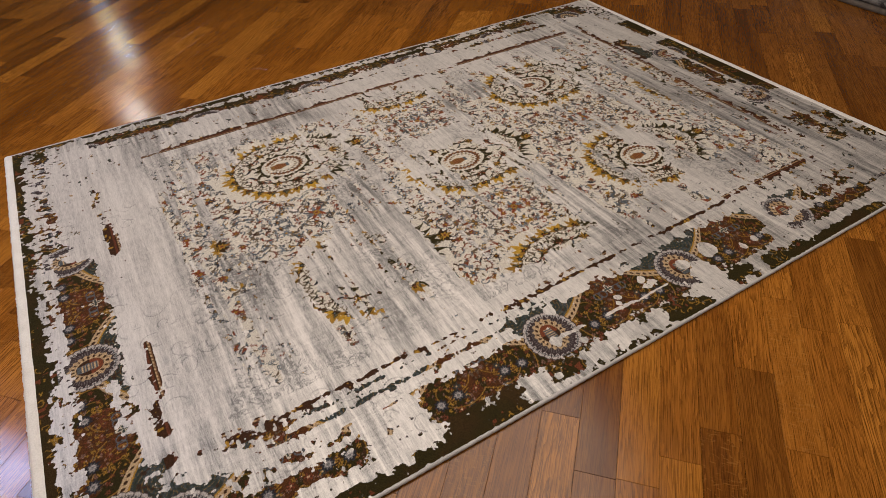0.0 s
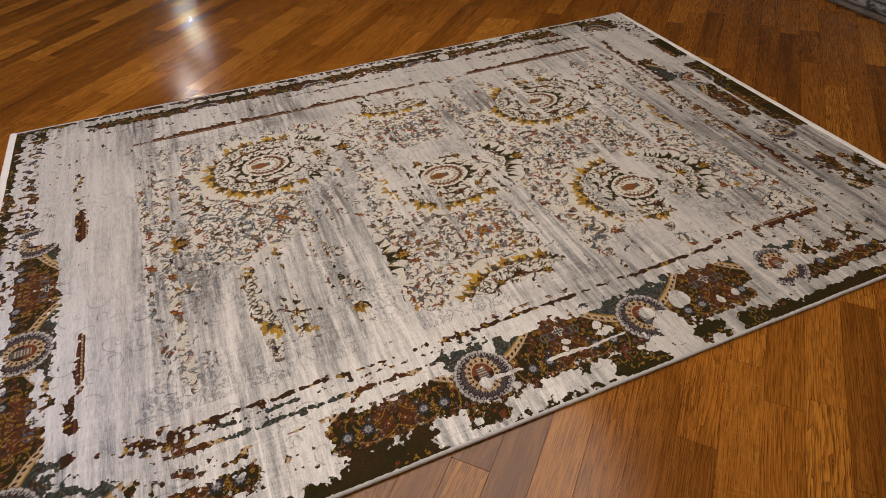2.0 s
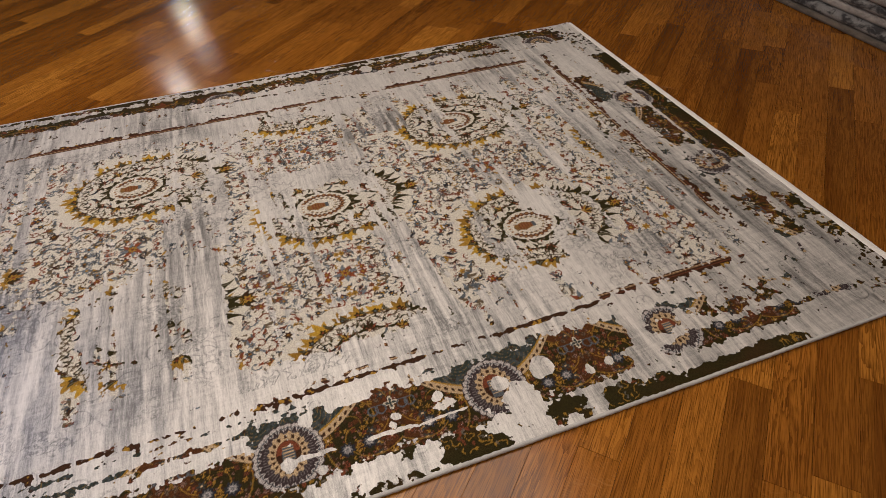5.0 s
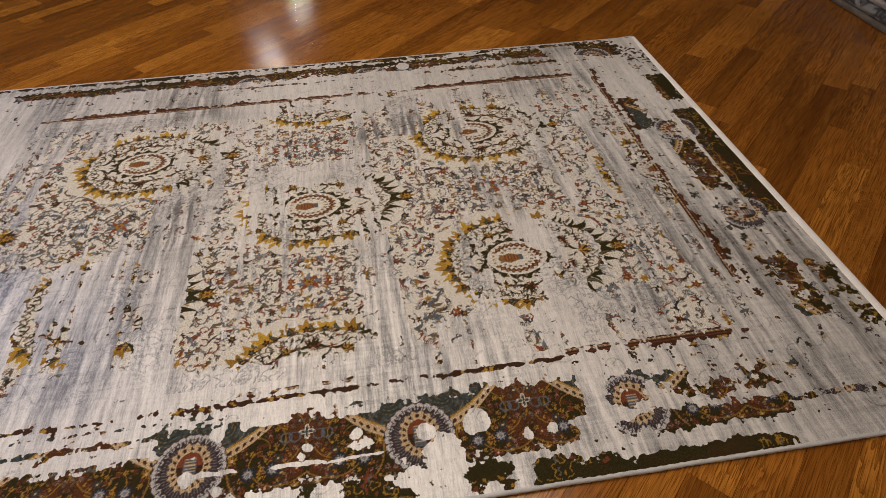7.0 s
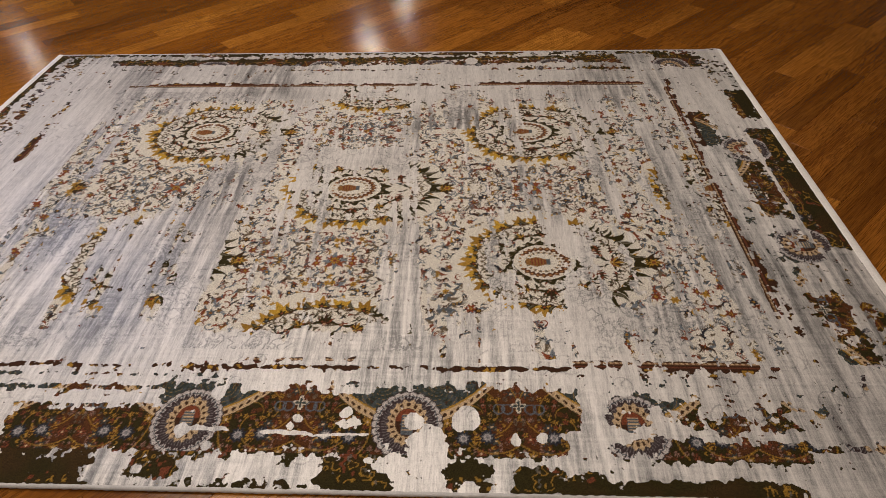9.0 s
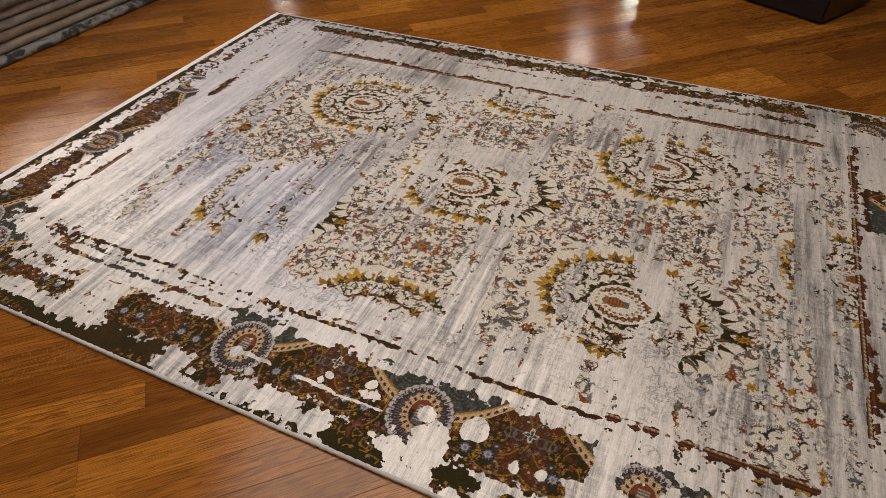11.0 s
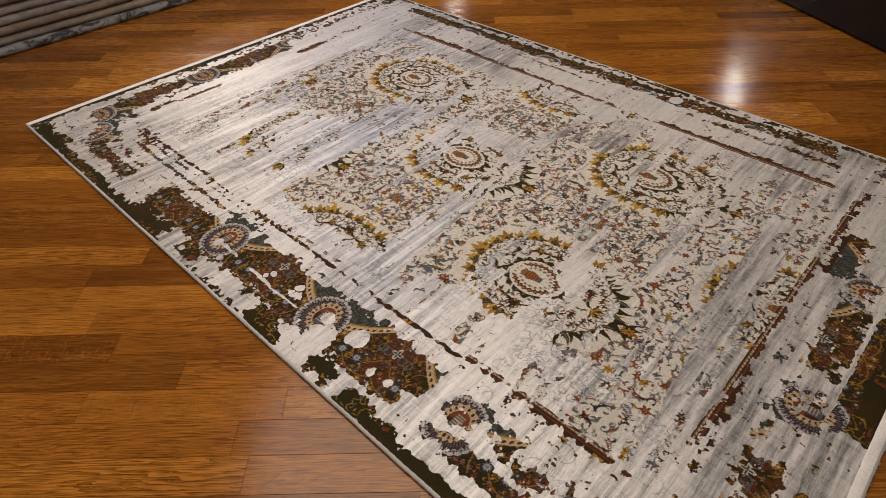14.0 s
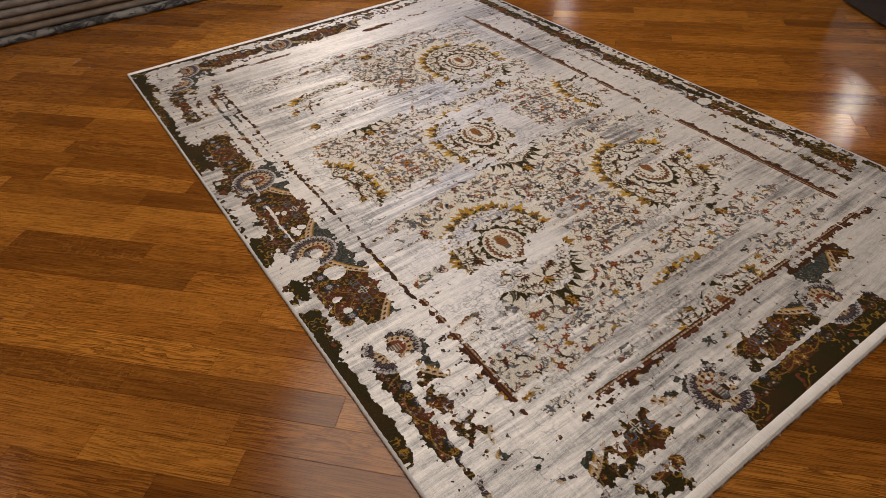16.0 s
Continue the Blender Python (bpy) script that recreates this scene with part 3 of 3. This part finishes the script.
# long side at y = 0: the outer guard
lay(((0.00, 0.34, 0.000, 0.085, 0.45), (0.34, 1.05, 0.000, 0.055, 0.30), (1.03, 1.29, 0.000, 0.085, 0.55), (1.37, 1.50, 0.030, 0.085, 0.40), (1.50, 1.84, 0.000, 0.030, -0.06),
     (1.86, 1.97, 0.025, 0.088, 0.50), (1.86, 2.03, 0.000, 0.045, 0.60), (2.165, 2.27, 0.000, 0.080, 0.50), (2.195, 2.235, 0.000, 0.030, -0.5), (2.32, 2.56, 0.000, 0.062, 0.60), (2.50, 2.99, 0.000, 0.046, 0.65)))
# long side at y = 0: the main band
lay(((0.34, 0.50, 0.12, 0.27, 0.05), (0.46, 0.82, 0.115, 0.175, 0.32), (0.55, 0.80, 0.20, 0.235, 0.10), (0.82, 1.01, 0.09, 0.24, -0.5), (1.01, 1.42, 0.105, 0.222, 0.62), (1.39, 2.51, 0.105, 0.292, 0.62),
     (1.60, 1.72, 0.278, 0.30, -0.5), (1.82, 1.96, 0.272, 0.30, -0.35), (2.075, 2.165, 0.095, 0.185, -0.7), (2.44, 2.60, 0.150, 0.168, -0.7), (2.465, 2.565, 0.095, 0.16, -0.6), (2.51, 2.575, 0.16, 0.30, -0.6)))
lay(((2.58, 2.685, 0.178, 0.285, 0.35), (2.57, 2.67, 0.105, 0.150, 0.30), (2.665, 3.05, 0.096, 0.150, 0.55), (3.03, 3.30, 0.125, 0.148, 0.16), (2.70, 2.82, 0.215, 0.275, 0.10), (2.74, 2.92, 0.172, 0.24, 0.06),
     (2.95, 3.06, 0.172, 0.262, 0.22), (3.06, 3.16, 0.18, 0.26, -0.08), (1.48, 1.60, 0.160, 0.172, -0.5), (1.67, 1.82, 0.150, 0.163, -0.5), (1.87, 1.94, 0.165, 0.200, -0.45), (1.82, 1.97, 0.150, 0.158, -0.5)))
lay(((0.88, 1.40, 0.226, 0.236, 0.10), (0.55, 1.46, 0.278, 0.294, 0.16), (0.62, 1.55, 0.322, 0.334, -0.10), (0.66, 1.05, 0.352, 0.368, 0.14), (1.05, 1.60, 0.352, 0.366, -0.12), (1.55, 2.50, 0.352, 0.368, 0.26),
     (1.58, 1.92, 0.378, 0.396, 0.00), (2.50, 3.02, 0.362, 0.396, 0.14), (0.50, 0.66, 0.30, 0.36, 0.05)))
# long side at y = RUG_W
lay(((0.05, 0.30, 2.33, 2.375, 0.12), (0.35, 3.30, 2.335, 2.375, 0.14), (0.36, 1.15, 2.235, 2.300, 0.50), (1.10, 2.12, 2.235, 2.315, 0.42), (2.10, 2.42, 2.225, 2.315, 0.30), (2.42, 2.98, 2.24, 2.320, 0.34),
     (1.30, 2.10, 2.165, 2.180, 0.02), (2.45, 3.00, 2.16, 2.20, 0.04), (3.14, 3.38, 2.19, 2.34, 0.28)))
lay(((0.54, 0.80, 1.995, 2.025, 0.12), (0.76, 1.08, 1.995, 2.035, 0.50), (1.08, 2.06, 2.000, 2.030, 0.20), (2.26, 3.03, 1.993, 2.032, 0.40)))
# short side at x = 0
lay(((0.00, 0.078, 0.02, 2.38, 0.42), (0.105, 0.175, 1.40, 2.36, 0.10), (0.140, 0.275, 0.26, 1.40, 0.62), (0.225, 0.29, 0.55, 0.76, -0.20), (0.230, 0.29, 0.95, 1.10, 0.05), (0.325, 0.368, 1.36, 1.56, 0.50),
     (0.315, 0.345, 1.72, 1.90, 0.10), (0.345, 0.382, 0.62, 0.86, 0.45), (0.325, 0.360, 0.46, 0.60, 0.30), (0.280, 0.365, 0.24, 0.42, 0.12), (0.080, 0.138, 0.26, 1.30, -0.20), (0.48, 0.515, 0.45, 0.68, 0.0)))
# short side at x = RUG_L
lay(((3.372, 3.52, 0.86, 1.60, 0.66), (3.385, 3.52, 1.70, 1.95, 0.45), (3.36, 3.52, 1.95, 2.30, 0.00), (3.165, 3.240, 1.48, 1.74, 0.50), (3.235, 3.33, 1.40, 1.56, 0.10), (3.255, 3.362, 1.02, 1.40, 0.34),
     (3.24, 3.38, 0.80, 0.96, 0.16), (3.235, 3.35, 0.40, 0.66, 0.34), (3.38, 3.46, 0.44, 0.62, 0.16), (3.23, 3.27, 0.68, 0.76, 0.0), (3.40, 3.50, 0.15, 0.42, -0.05), (3.36, 3.372, 0.90, 1.55, -0.5)))
lay(((3.119, 3.146, 0.62, 1.98, 0.10), (3.119, 3.156, 0.57, 1.02, 0.14), (3.13, 3.16, 1.85, 2.05, 0.20)))
border_keep = keep + 0.38 * spots + 0.18 * blobs + 0.50 * crumbs + 0.34 * np.where(nearest < 2, rows_s, cols_s)

# the field: cream ground kept in patches, cut by long streaks across the rug
field = np.full((NY, NX), -0.30, np.float32)
keep = field


lay(((0.56, 2.95, 0.50, 1.88, 0.12), (0.56, 0.95, 0.98, 1.90, 0.26), (0.82, 1.40, 1.36, 1.86, 0.50), (1.36, 2.20, 0.96, 1.84, 0.36), (1.38, 1.99, 0.495, 1.00, 0.60),
     (2.16, 2.85, 0.58, 1.10, 0.52), (2.10, 2.72, 1.05, 1.80, 0.45), (0.56, 1.36, 0.42, 1.02, -0.32), (0.92, 1.10, 0.52, 0.76, 0.20), (1.62, 1.93, 1.33, 1.46, -0.9), (1.10, 1.36, 0.86, 1.06, -0.35)))
lay(((2.505, 2.555, 0.89, 1.01, -0.6), (2.86, 3.11, 0.42, 1.95, -0.16), (2.72, 2.90, 1.02, 1.95, -0.14), (2.60, 2.90, 0.42, 0.60, -0.20), (1.99, 2.12, 0.48, 0.75, -0.35), (2.53, 3.05, 0.400, 0.47, 0.18), (2.12, 2.25, 1.62, 2.0, -0.6), (1.54, 1.60, 1.18, 1.42, -0.5), (2.10, 2.85, 0.42, 0.565, -0.35)))
lay(((0.58, 0.74, 0.52, 1.06, 0.14), (1.12, 1.32, 0.52, 0.96, -0.04), (0.30, 0.545, 0.30, 2.10, -1.6), (0.30, 2.40, 0.36, 0.470, -0.8), (0.40, 3.10, 1.90, 2.10, -0.6)))
field_keep = 0.72 * field - 0.12 + 1.1 * streak + 0.30 * wide + 0.22 * spots + 0.26 * crumbs
# in thin places single motifs outlast the ground between them
field_keep = field_keep + np.where(motif > 0.5, 0.10 + 0.40 * spots, 0.0)

for cx, cy in ((2.132, 1.190), (2.825, 0.790), (0.705, 1.190), (1.445, 1.590), (1.440, 0.790), (2.455, 0.790), (1.770, 1.190), (2.60, 0.70), (2.535, 0.775), (2.66, 0.79), (1.87, 1.20), (1.96, 1.17)):      # tips and hearts that lasted
    field_keep = field_keep + 0.75 * np.exp(-((GX - cx) ** 2 + (GY - cy) ** 2) / 0.0022)
inner = soft(line_d, 0.393, 0.398)
keep = border_keep * (1 - inner) + field_keep * inner
for x, y, r in ((2.213, 0.205, 0.036), (2.332, 0.146, 0.016), (2.405, 0.146, 0.016), (1.545, 0.274, 0.021), (1.475, 0.158, 0.020), (1.90, 0.215, 0.016), (1.775, 0.198, 0.013), (1.76, 0.175, 0.010),
                (2.075, 0.20, 0.025), (2.225, 2.262, 0.036), (1.03, 2.018, 0.016), (1.40, 0.055, 0.012), (1.56, 0.118, 0.012)):
    keep = np.where(np.hypot(warp_x - x, warp_y - y) < r, -0.6, keep)
keep = np.clip(keep, -0.8, 0.8)

# tone of the washed-out pile: broken streaks across the rug, some grey bands
wob = GX + 0.004 * vnoise(GX * 5, GY * 9, 66, 2)
band = vnoise(wob * 15, GY * 1.7, 61, 3)
line = vnoise(wob * 85, GY * 5.5, 62, 3)
hatch = vnoise(GX * 14, GY * 150, 67, 2)
cloud = vnoise(GX * 2.4, GY * 2.4, 63, 3)
grey = soft(cloud + 0.5 * band, -0.15, 0.45)
grey = np.maximum(grey, 0.75 * zone(0.42, 1.42, 0.38, 1.30, 0.12))
bleached = zone(0.06, 0.52, 0.45, 2.28, 0.07)
grey = np.maximum(grey * (1 - 0.75 * bleached), 0.70 * zone(2.75, 3.52, 0.02, 1.60, 0.15))
fade = 0.69 + 0.04 * bleached - 0.26 * grey + 0.34 * band * (0.35 + 0.65 * grey) + 0.60 * line * (0.35 + 0.65 * grey) + 0.14 * hatch * (0.3 + 0.7 * grey)
edges = np.abs(np.gradient(motif)[0]) + np.abs(np.gradient(motif)[1])
# groove shade of carved motif outlines, darkened in the pile colour
fade = fade - 0.50 * np.clip(edges, 0, 1) * (edge_d > 0.42) * soft(vnoise(GX * 6, GY * 3, 65, 2), -0.1, 0.35)
# faint scrolls pressed into the washed pile, their groove shade put into fade
scrolls, kept_pattern, kept_motif = random.Random(21), pattern.copy(), motif.copy()
motif[:] = 0
for x, y in scatter(0.15, 3.40, 0.10, 2.30, 0.075, 2500, scrolls):
    t = scrolls.uniform(0, 6.28)
    curl(x, y, scrolls.uniform(0.022, 0.050), t, TAUPE, 0.0020, 4.6, scrolls.choice((1, -1)))
    plume(x + 0.02, y, scrolls.uniform(0.012, 0.026), t + 2, TAUPE, None, 2.4, 0.25)
engraved, pattern, motif = motif, kept_pattern, kept_motif
fade = fade - 0.30 * engraved * soft(vnoise(GX * 5, GY * 5, 68, 2), -0.05, 0.30)
fade = np.clip(fade, 0.02, 0.98)

# relief: cream ground lies low, motifs and washed pile stand up, faint engraved scrolls
kept = soft(keep, -0.05, 0.05)
relief = 0.0010 * (1 - kept) + kept * 0.0011 * motif - 0.0005 * (1 - kept) * soft(np.abs(motif - 0.5), 0.45, 0.2)
relief = relief - 0.0006 * (1 - kept) * engraved + 0.0006 * vnoise(GX * 14, GY * 14, 71, 3)


def rug():
    thing = new("area_rug")
    tagged(thing, "distressed grey and cream oriental rug with a worn olive-brown floral border", "rug")
    co = np.empty((NY * NX, 3), np.float32)
    z = RUG_TOP + relief
    z = z + 0.010 * np.exp(-((GX - RUG_L) ** 2 + (GY - RUG_W) ** 2) / 0.012)        # a corner that curls up a little
    co[:, 0], co[:, 1], co[:, 2] = GX.ravel(), GY.ravel(), z.ravel()
    idx = np.arange(NY * NX).reshape(NY, NX)
    quads = np.stack([idx[:-1, :-1], idx[:-1, 1:], idx[1:, 1:], idx[1:, :-1]], axis=-1).reshape(-1, 4).astype(np.int32)
    me = bpy.data.meshes.new("woven_surface")
    me.vertices.add(len(co))
    me.vertices.foreach_set("co", co.ravel())
    me.loops.add(quads.size)
    me.loops.foreach_set("vertex_index", quads.ravel())
    me.polygons.add(len(quads))
    me.polygons.foreach_set("loop_start", np.arange(0, quads.size, 4, dtype=np.int32))
    me.polygons.foreach_set("use_smooth", np.ones(len(quads), bool))
    me.update(calc_edges=True)
    rgba = np.ones((NY * NX, 4), np.float32)
    rgba[:, :3] = pattern.reshape(-1, 3)
    me.attributes.new("pattern", "FLOAT_COLOR", "POINT").data.foreach_set("color", rgba.ravel())
    me.attributes.new("keep", "FLOAT", "POINT").data.foreach_set("value", keep.astype(np.float32).ravel())
    me.attributes.new("fade", "FLOAT", "POINT").data.foreach_set("value", fade.astype(np.float32).ravel())
    me.materials.append(RUG_PILE)
    new("woven_surface", me).parent = thing
    block("backing", 0.028, RUG_L - 0.028, 0.005, RUG_W - 0.005, 0.0, RUG_TOP - 0.001, CORD_GREY, thing, "pale grey woven jute backing")
    for y in (0.005, RUG_W - 0.005):                                                # overcast long edges
        bm = bmesh.new()
        n = 400
        ring = []
        for i in range(n + 1):
            x = 0.012 + (RUG_L - 0.024) * i / n
            wob = 0.0012 * noise.noise((x * 9, y * 7, 0))
            r = 0.0062 + 0.0006 * math.sin(i * 2.1)
            ring.append([bm.verts.new((x, y + wob + r * math.cos(k * math.pi / 4), 0.0068 + r * math.sin(k * math.pi / 4))) for k in range(8)])
        for a, b in zip(ring, ring[1:]):
            for k in range(8):
                bm.faces.new((a[k], b[k], b[(k + 1) % 8], a[(k + 1) % 8])).smooth = True
        part("edge_cord", bm, CORD_GREY, thing, "pale grey overcast edge cord")
    for side in (0, 1):                                                             # short fringe at both ends
        bm = bmesh.new()
        n = 900
        rr = random.Random(90 + side)
        prev = None
        for i in range(n + 1):
            y = 0.004 + (RUG_W - 0.008) * i / n
            out = 0.001 + 0.005 * rr.random() + 0.003 * noise.noise((y * 30, side, 3))
            zt = 0.0125 + 0.0016 * rr.random()
            sec = ((0.040, 0.0105), (0.034, 0.0130), (0.024, zt + 0.0012), (0.013, zt), (0.006, 0.0075), (out, 0.0012))
            cur = [bm.verts.new((u if side == 0 else RUG_L - u, y, h)) for u, h in sec]
            if prev:
                for k in range(5):
                    f = (prev[k], prev[k + 1], cur[k + 1], cur[k])
                    bm.faces.new(f if side else f[::-1]).smooth = False
            prev = cur
        part("fringe", bm, FRINGE_WHITE, thing, "short fluffy white fringe")
    return thing


rug()


# ---- piles of folded rugs ----
def folded_rug(thick, length, depth, material, seed):
    """A rug folded double, its round fold towards +x, lying along y: two layers with a slit between them."""
    thing = new("folded_rug")
    half, slit = thick / 2, thick * 0.05
    outer = [(-depth, 0.0), (-depth * 0.5, 0.0), (-0.06, 0.0)]
    outer += [(-half + half * math.sin(q * math.pi / 12), half - half * math.cos(q * math.pi / 12)) for q in range(13)]
    outer += [(-0.06, thick), (-depth * 0.5, thick), (-depth, thick)]
    inner = [(-depth, half + slit), (-half, half + slit), (-half * 0.7, half), (-half, half - slit), (-depth, half - slit)]
    loop = outer + inner
    bm = bmesh.new()
    rows, ny = [], 60
    for j in range(ny + 1):
        y = length * j / ny
        push = 0.010 * noise.noise((y * 0.9, seed * 3.1, 0)) + 0.003 * noise.noise((y * 6, seed, 2))
        row = []
        for x, z in loop:
            f = 1 if x > -0.1 else 0
            sag = 0.0018 * noise.noise((y * 5, x * 9, seed)) * (0 < z < thick)
            row.append(bm.verts.new((x + push * f, y, z + sag)))
        rows.append(row)
    n = len(loop)
    for a, b in zip(rows, rows[1:]):
        for i in range(n):
            k = (i + 1) % n
            bm.faces.new((a[i], b[i], b[k], a[k])).smooth = True
    bm.faces.new(rows[0])
    bm.faces.new(rows[-1][::-1])
    bmesh.ops.recalc_face_normals(bm, faces=list(bm.faces))
    part("folded_layer", bm, material, thing)
    return thing


ROLLS = [roll_material("charcoal_patterned_pile", (0.26, 0.26, 0.26), (0.028, 0.028, 0.032), 0.35), roll_material("beige_grey_backing", (0.33, 0.29, 0.24), (0.24, 0.21, 0.18)),
         roll_material("brown_backing", (0.22, 0.17, 0.13), (0.15, 0.115, 0.085)), roll_material("silver_grey_backing", (0.33, 0.305, 0.285), (0.21, 0.195, 0.185)),
         roll_material("light_grey_backing", (0.39, 0.365, 0.35), (0.25, 0.235, 0.225)), roll_material("dark_taupe_backing_and_shadow", (0.17, 0.14, 0.115), (0.10, 0.085, 0.07)),
         roll_material("sand_backing", (0.38, 0.32, 0.22), (0.27, 0.22, 0.15))]
LEFT = ((0, 0.050, "charcoal patterned folded rug at the foot of a pile"), (1, 0.056, "beige grey folded rug in a pile"), (2, 0.042, "brown backed folded rug in a pile"),
        (3, 0.054, "silver grey folded rug in a pile"), (4, 0.056, "light grey folded rug in a pile"), (5, 0.046, "dark taupe folded rug in a pile"),
        (3, 0.054, "silver grey folded rug in a pile"), (6, 0.048, "sand coloured folded rug in a pile"))
z = 0.0
for k, (m, th, text) in enumerate(LEFT):
    ob = tagged(folded_rug(th, 3.7, 1.3, ROLLS[m], 200 + k), text, "folded rug", "pile of folded rugs")
    ob.matrix_world = pose(-0.955 + 0.012 * math.sin(k * 4.0), -1.30 + 0.05 * math.sin(k * 5), z, 0, 0, -1.6 + 0.5 * math.sin(k * 7))
    z += th + 0.0025
z = 0.0
# lowest layer is added dark to stand for the shadow gap under the pile
for k, (m, th, text) in enumerate(((5, 0.034, "dark layer in place of the shadow gap under a pile"), (0, 0.050, "charcoal patterned folded rug in a pile"), (4, 0.048, "light grey folded rug in a pile"),
                                  (0, 0.052, "charcoal patterned folded rug in a pile"), (3, 0.050, "silver grey folded rug in a pile"))):
    ob = tagged(folded_rug(th, 3.2, 1.2, ROLLS[m], 300 + k), text, "folded rug", "pile of folded rugs")
    ob.matrix_world = pose(4.86 + 0.012 * math.sin(k * 4.0), 3.35, z, 0, 0, 178.8 + 0.5 * math.sin(k * 7))
    z += th + 0.0025


def low_bench():
    """A low bench: glossy black skirt with rounded corners under a wooden top."""
    thing = tagged(new("low_bench"), "low bench with glossy black skirt and brown wooden top", "bench")
    bm = bmesh.new()
    box(bm, -1.30, 0.0, 0.0, 0.55, 0.012, 0.33)
    bmesh.ops.bevel(bm, geom=list(bm.edges), offset=0.012, segments=3, affect="EDGES")
    part("skirt", bm, BLACK_FILM, thing, "wrinkled glossy black skirt")
    bm = bmesh.new()
    box(bm, -1.33, 0.03, -0.012, 0.58, 0.332, 0.372)
    bmesh.ops.bevel(bm, geom=list(bm.edges), offset=0.006, segments=2, affect="EDGES")
    part("bench_top", bm, BENCH_WOOD, thing, "brown lacquered wooden top")
    for fx in (-1.24, -0.06):
        for fy in (0.06, 0.49):
            bm = bmesh.new()
            bmesh.ops.create_cone(bm, cap_ends=True, segments=16, radius1=0.020, radius2=0.024, depth=0.012, matrix=Matrix.Translation((fx, fy, 0.006)))
            part("foot", bm, BLACK_FILM, thing)
    return thing


low_bench().matrix_world = pose(3.04, 3.40, 0, 0, 0, -30)


# ---- floor boards, laid at 45 degrees to the rug ----
BOARD_W, GAP, BOARD_T = 0.1078, 0.0004, 0.012
DIAG = math.radians(43.8)
CA, SA = math.cos(DIAG), math.sin(DIAG)


def board_verts(length):
    """Chamfered board from x = 0 to length, y = 0 to BOARD_W, top at z = 0."""
    g, c = GAP, 0.0004
    vs, fs = [], []
    for inset, z in ((g, -BOARD_T), (g, -c), (g + c, 0.0)):
        vs += [(inset, inset, z), (length - inset, inset, z), (length - inset, BOARD_W - inset, z), (inset, BOARD_W - inset, z)]
    for k in (0, 4):
        for i in range(4):
            j = (i + 1) % 4
            fs.append((k + i, k + j, k + 4 + j, k + 4 + i))
    fs.append((8, 9, 10, 11))
    return vs, fs


def board_mesh(name, pieces, material):
    """pieces: (verts, faces, board coordinates)."""
    vs, fs, cs = [], [], []
    for v, f, c in pieces:
        base = len(vs)
        vs += v
        fs += [tuple(base + i for i in q) for q in f]
        cs += c
    me = bpy.data.meshes.new(name)
    me.from_pydata(vs, [], fs)
    me.attributes.new("board", "FLOAT_VECTOR", "POINT").data.foreach_set("vector", np.array(cs, np.float32).ravel())
    me.attributes.new("board_across", "FLOAT", "POINT").data.foreach_set("value", np.array([c[1] for c in cs], np.float32))
    me.materials.append(material)
    return me


LENGTHS = (0.46, 0.58, 0.70, 0.82, 0.95, 1.10)
BOARD_MESH = {}
for n in LENGTHS:
    v, f = board_verts(n)
    BOARD_MESH[n] = board_mesh("plank", [(v, f, v)], OAK)

rest = []
singles = 0
rb = random.Random(5)
v0, v1, u0, u1 = -1.333 - 80 * BOARD_W, 16.0, -9.5, 17.0
for k in range(int((v1 - v0) / BOARD_W)):
    v = v0 + k * BOARD_W
    u = u0 + rb.uniform(0, 1.0)
    while u < u1:
        n = rb.choice(LENGTHS)
        cx, cy = CA * (u + n / 2) - SA * (v + BOARD_W / 2), SA * (u + n / 2) + CA * (v + BOARD_W / 2)
        if RX0 - 0.35 < cx < RX1 + 0.35 and RY0 - 0.35 < cy < RY1 + 0.35:
            under = 0.3 < cx < RUG_L - 0.3 and 0.3 < cy < RUG_W - 0.3
            if not under and -0.9 < cx < 4.9 and -1.0 < cy < 3.7 and singles < 300:
                ob = new("plank", BOARD_MESH[n])
                ob.parent = floor
                ob.matrix_world = pose(CA * u - SA * v, SA * u + CA * v, 0, 0, 0, 43.8)
                singles += 1
            else:
                bv, bf = board_verts(n)
                world_v = [(min(max(CA * (u + p) - SA * (v + q), RX0), RX1), min(max(SA * (u + p) + CA * (v + q), RY0), RY1), z) for p, q, z in bv]
                rest.append((world_v, bf, bv))
        u += n
        rb.random()
me = board_mesh("plank_rest", rest, OAK_REST)
ob = new("plank_rest", me)
ob.parent = floor
ob["kind"] = "stuff"
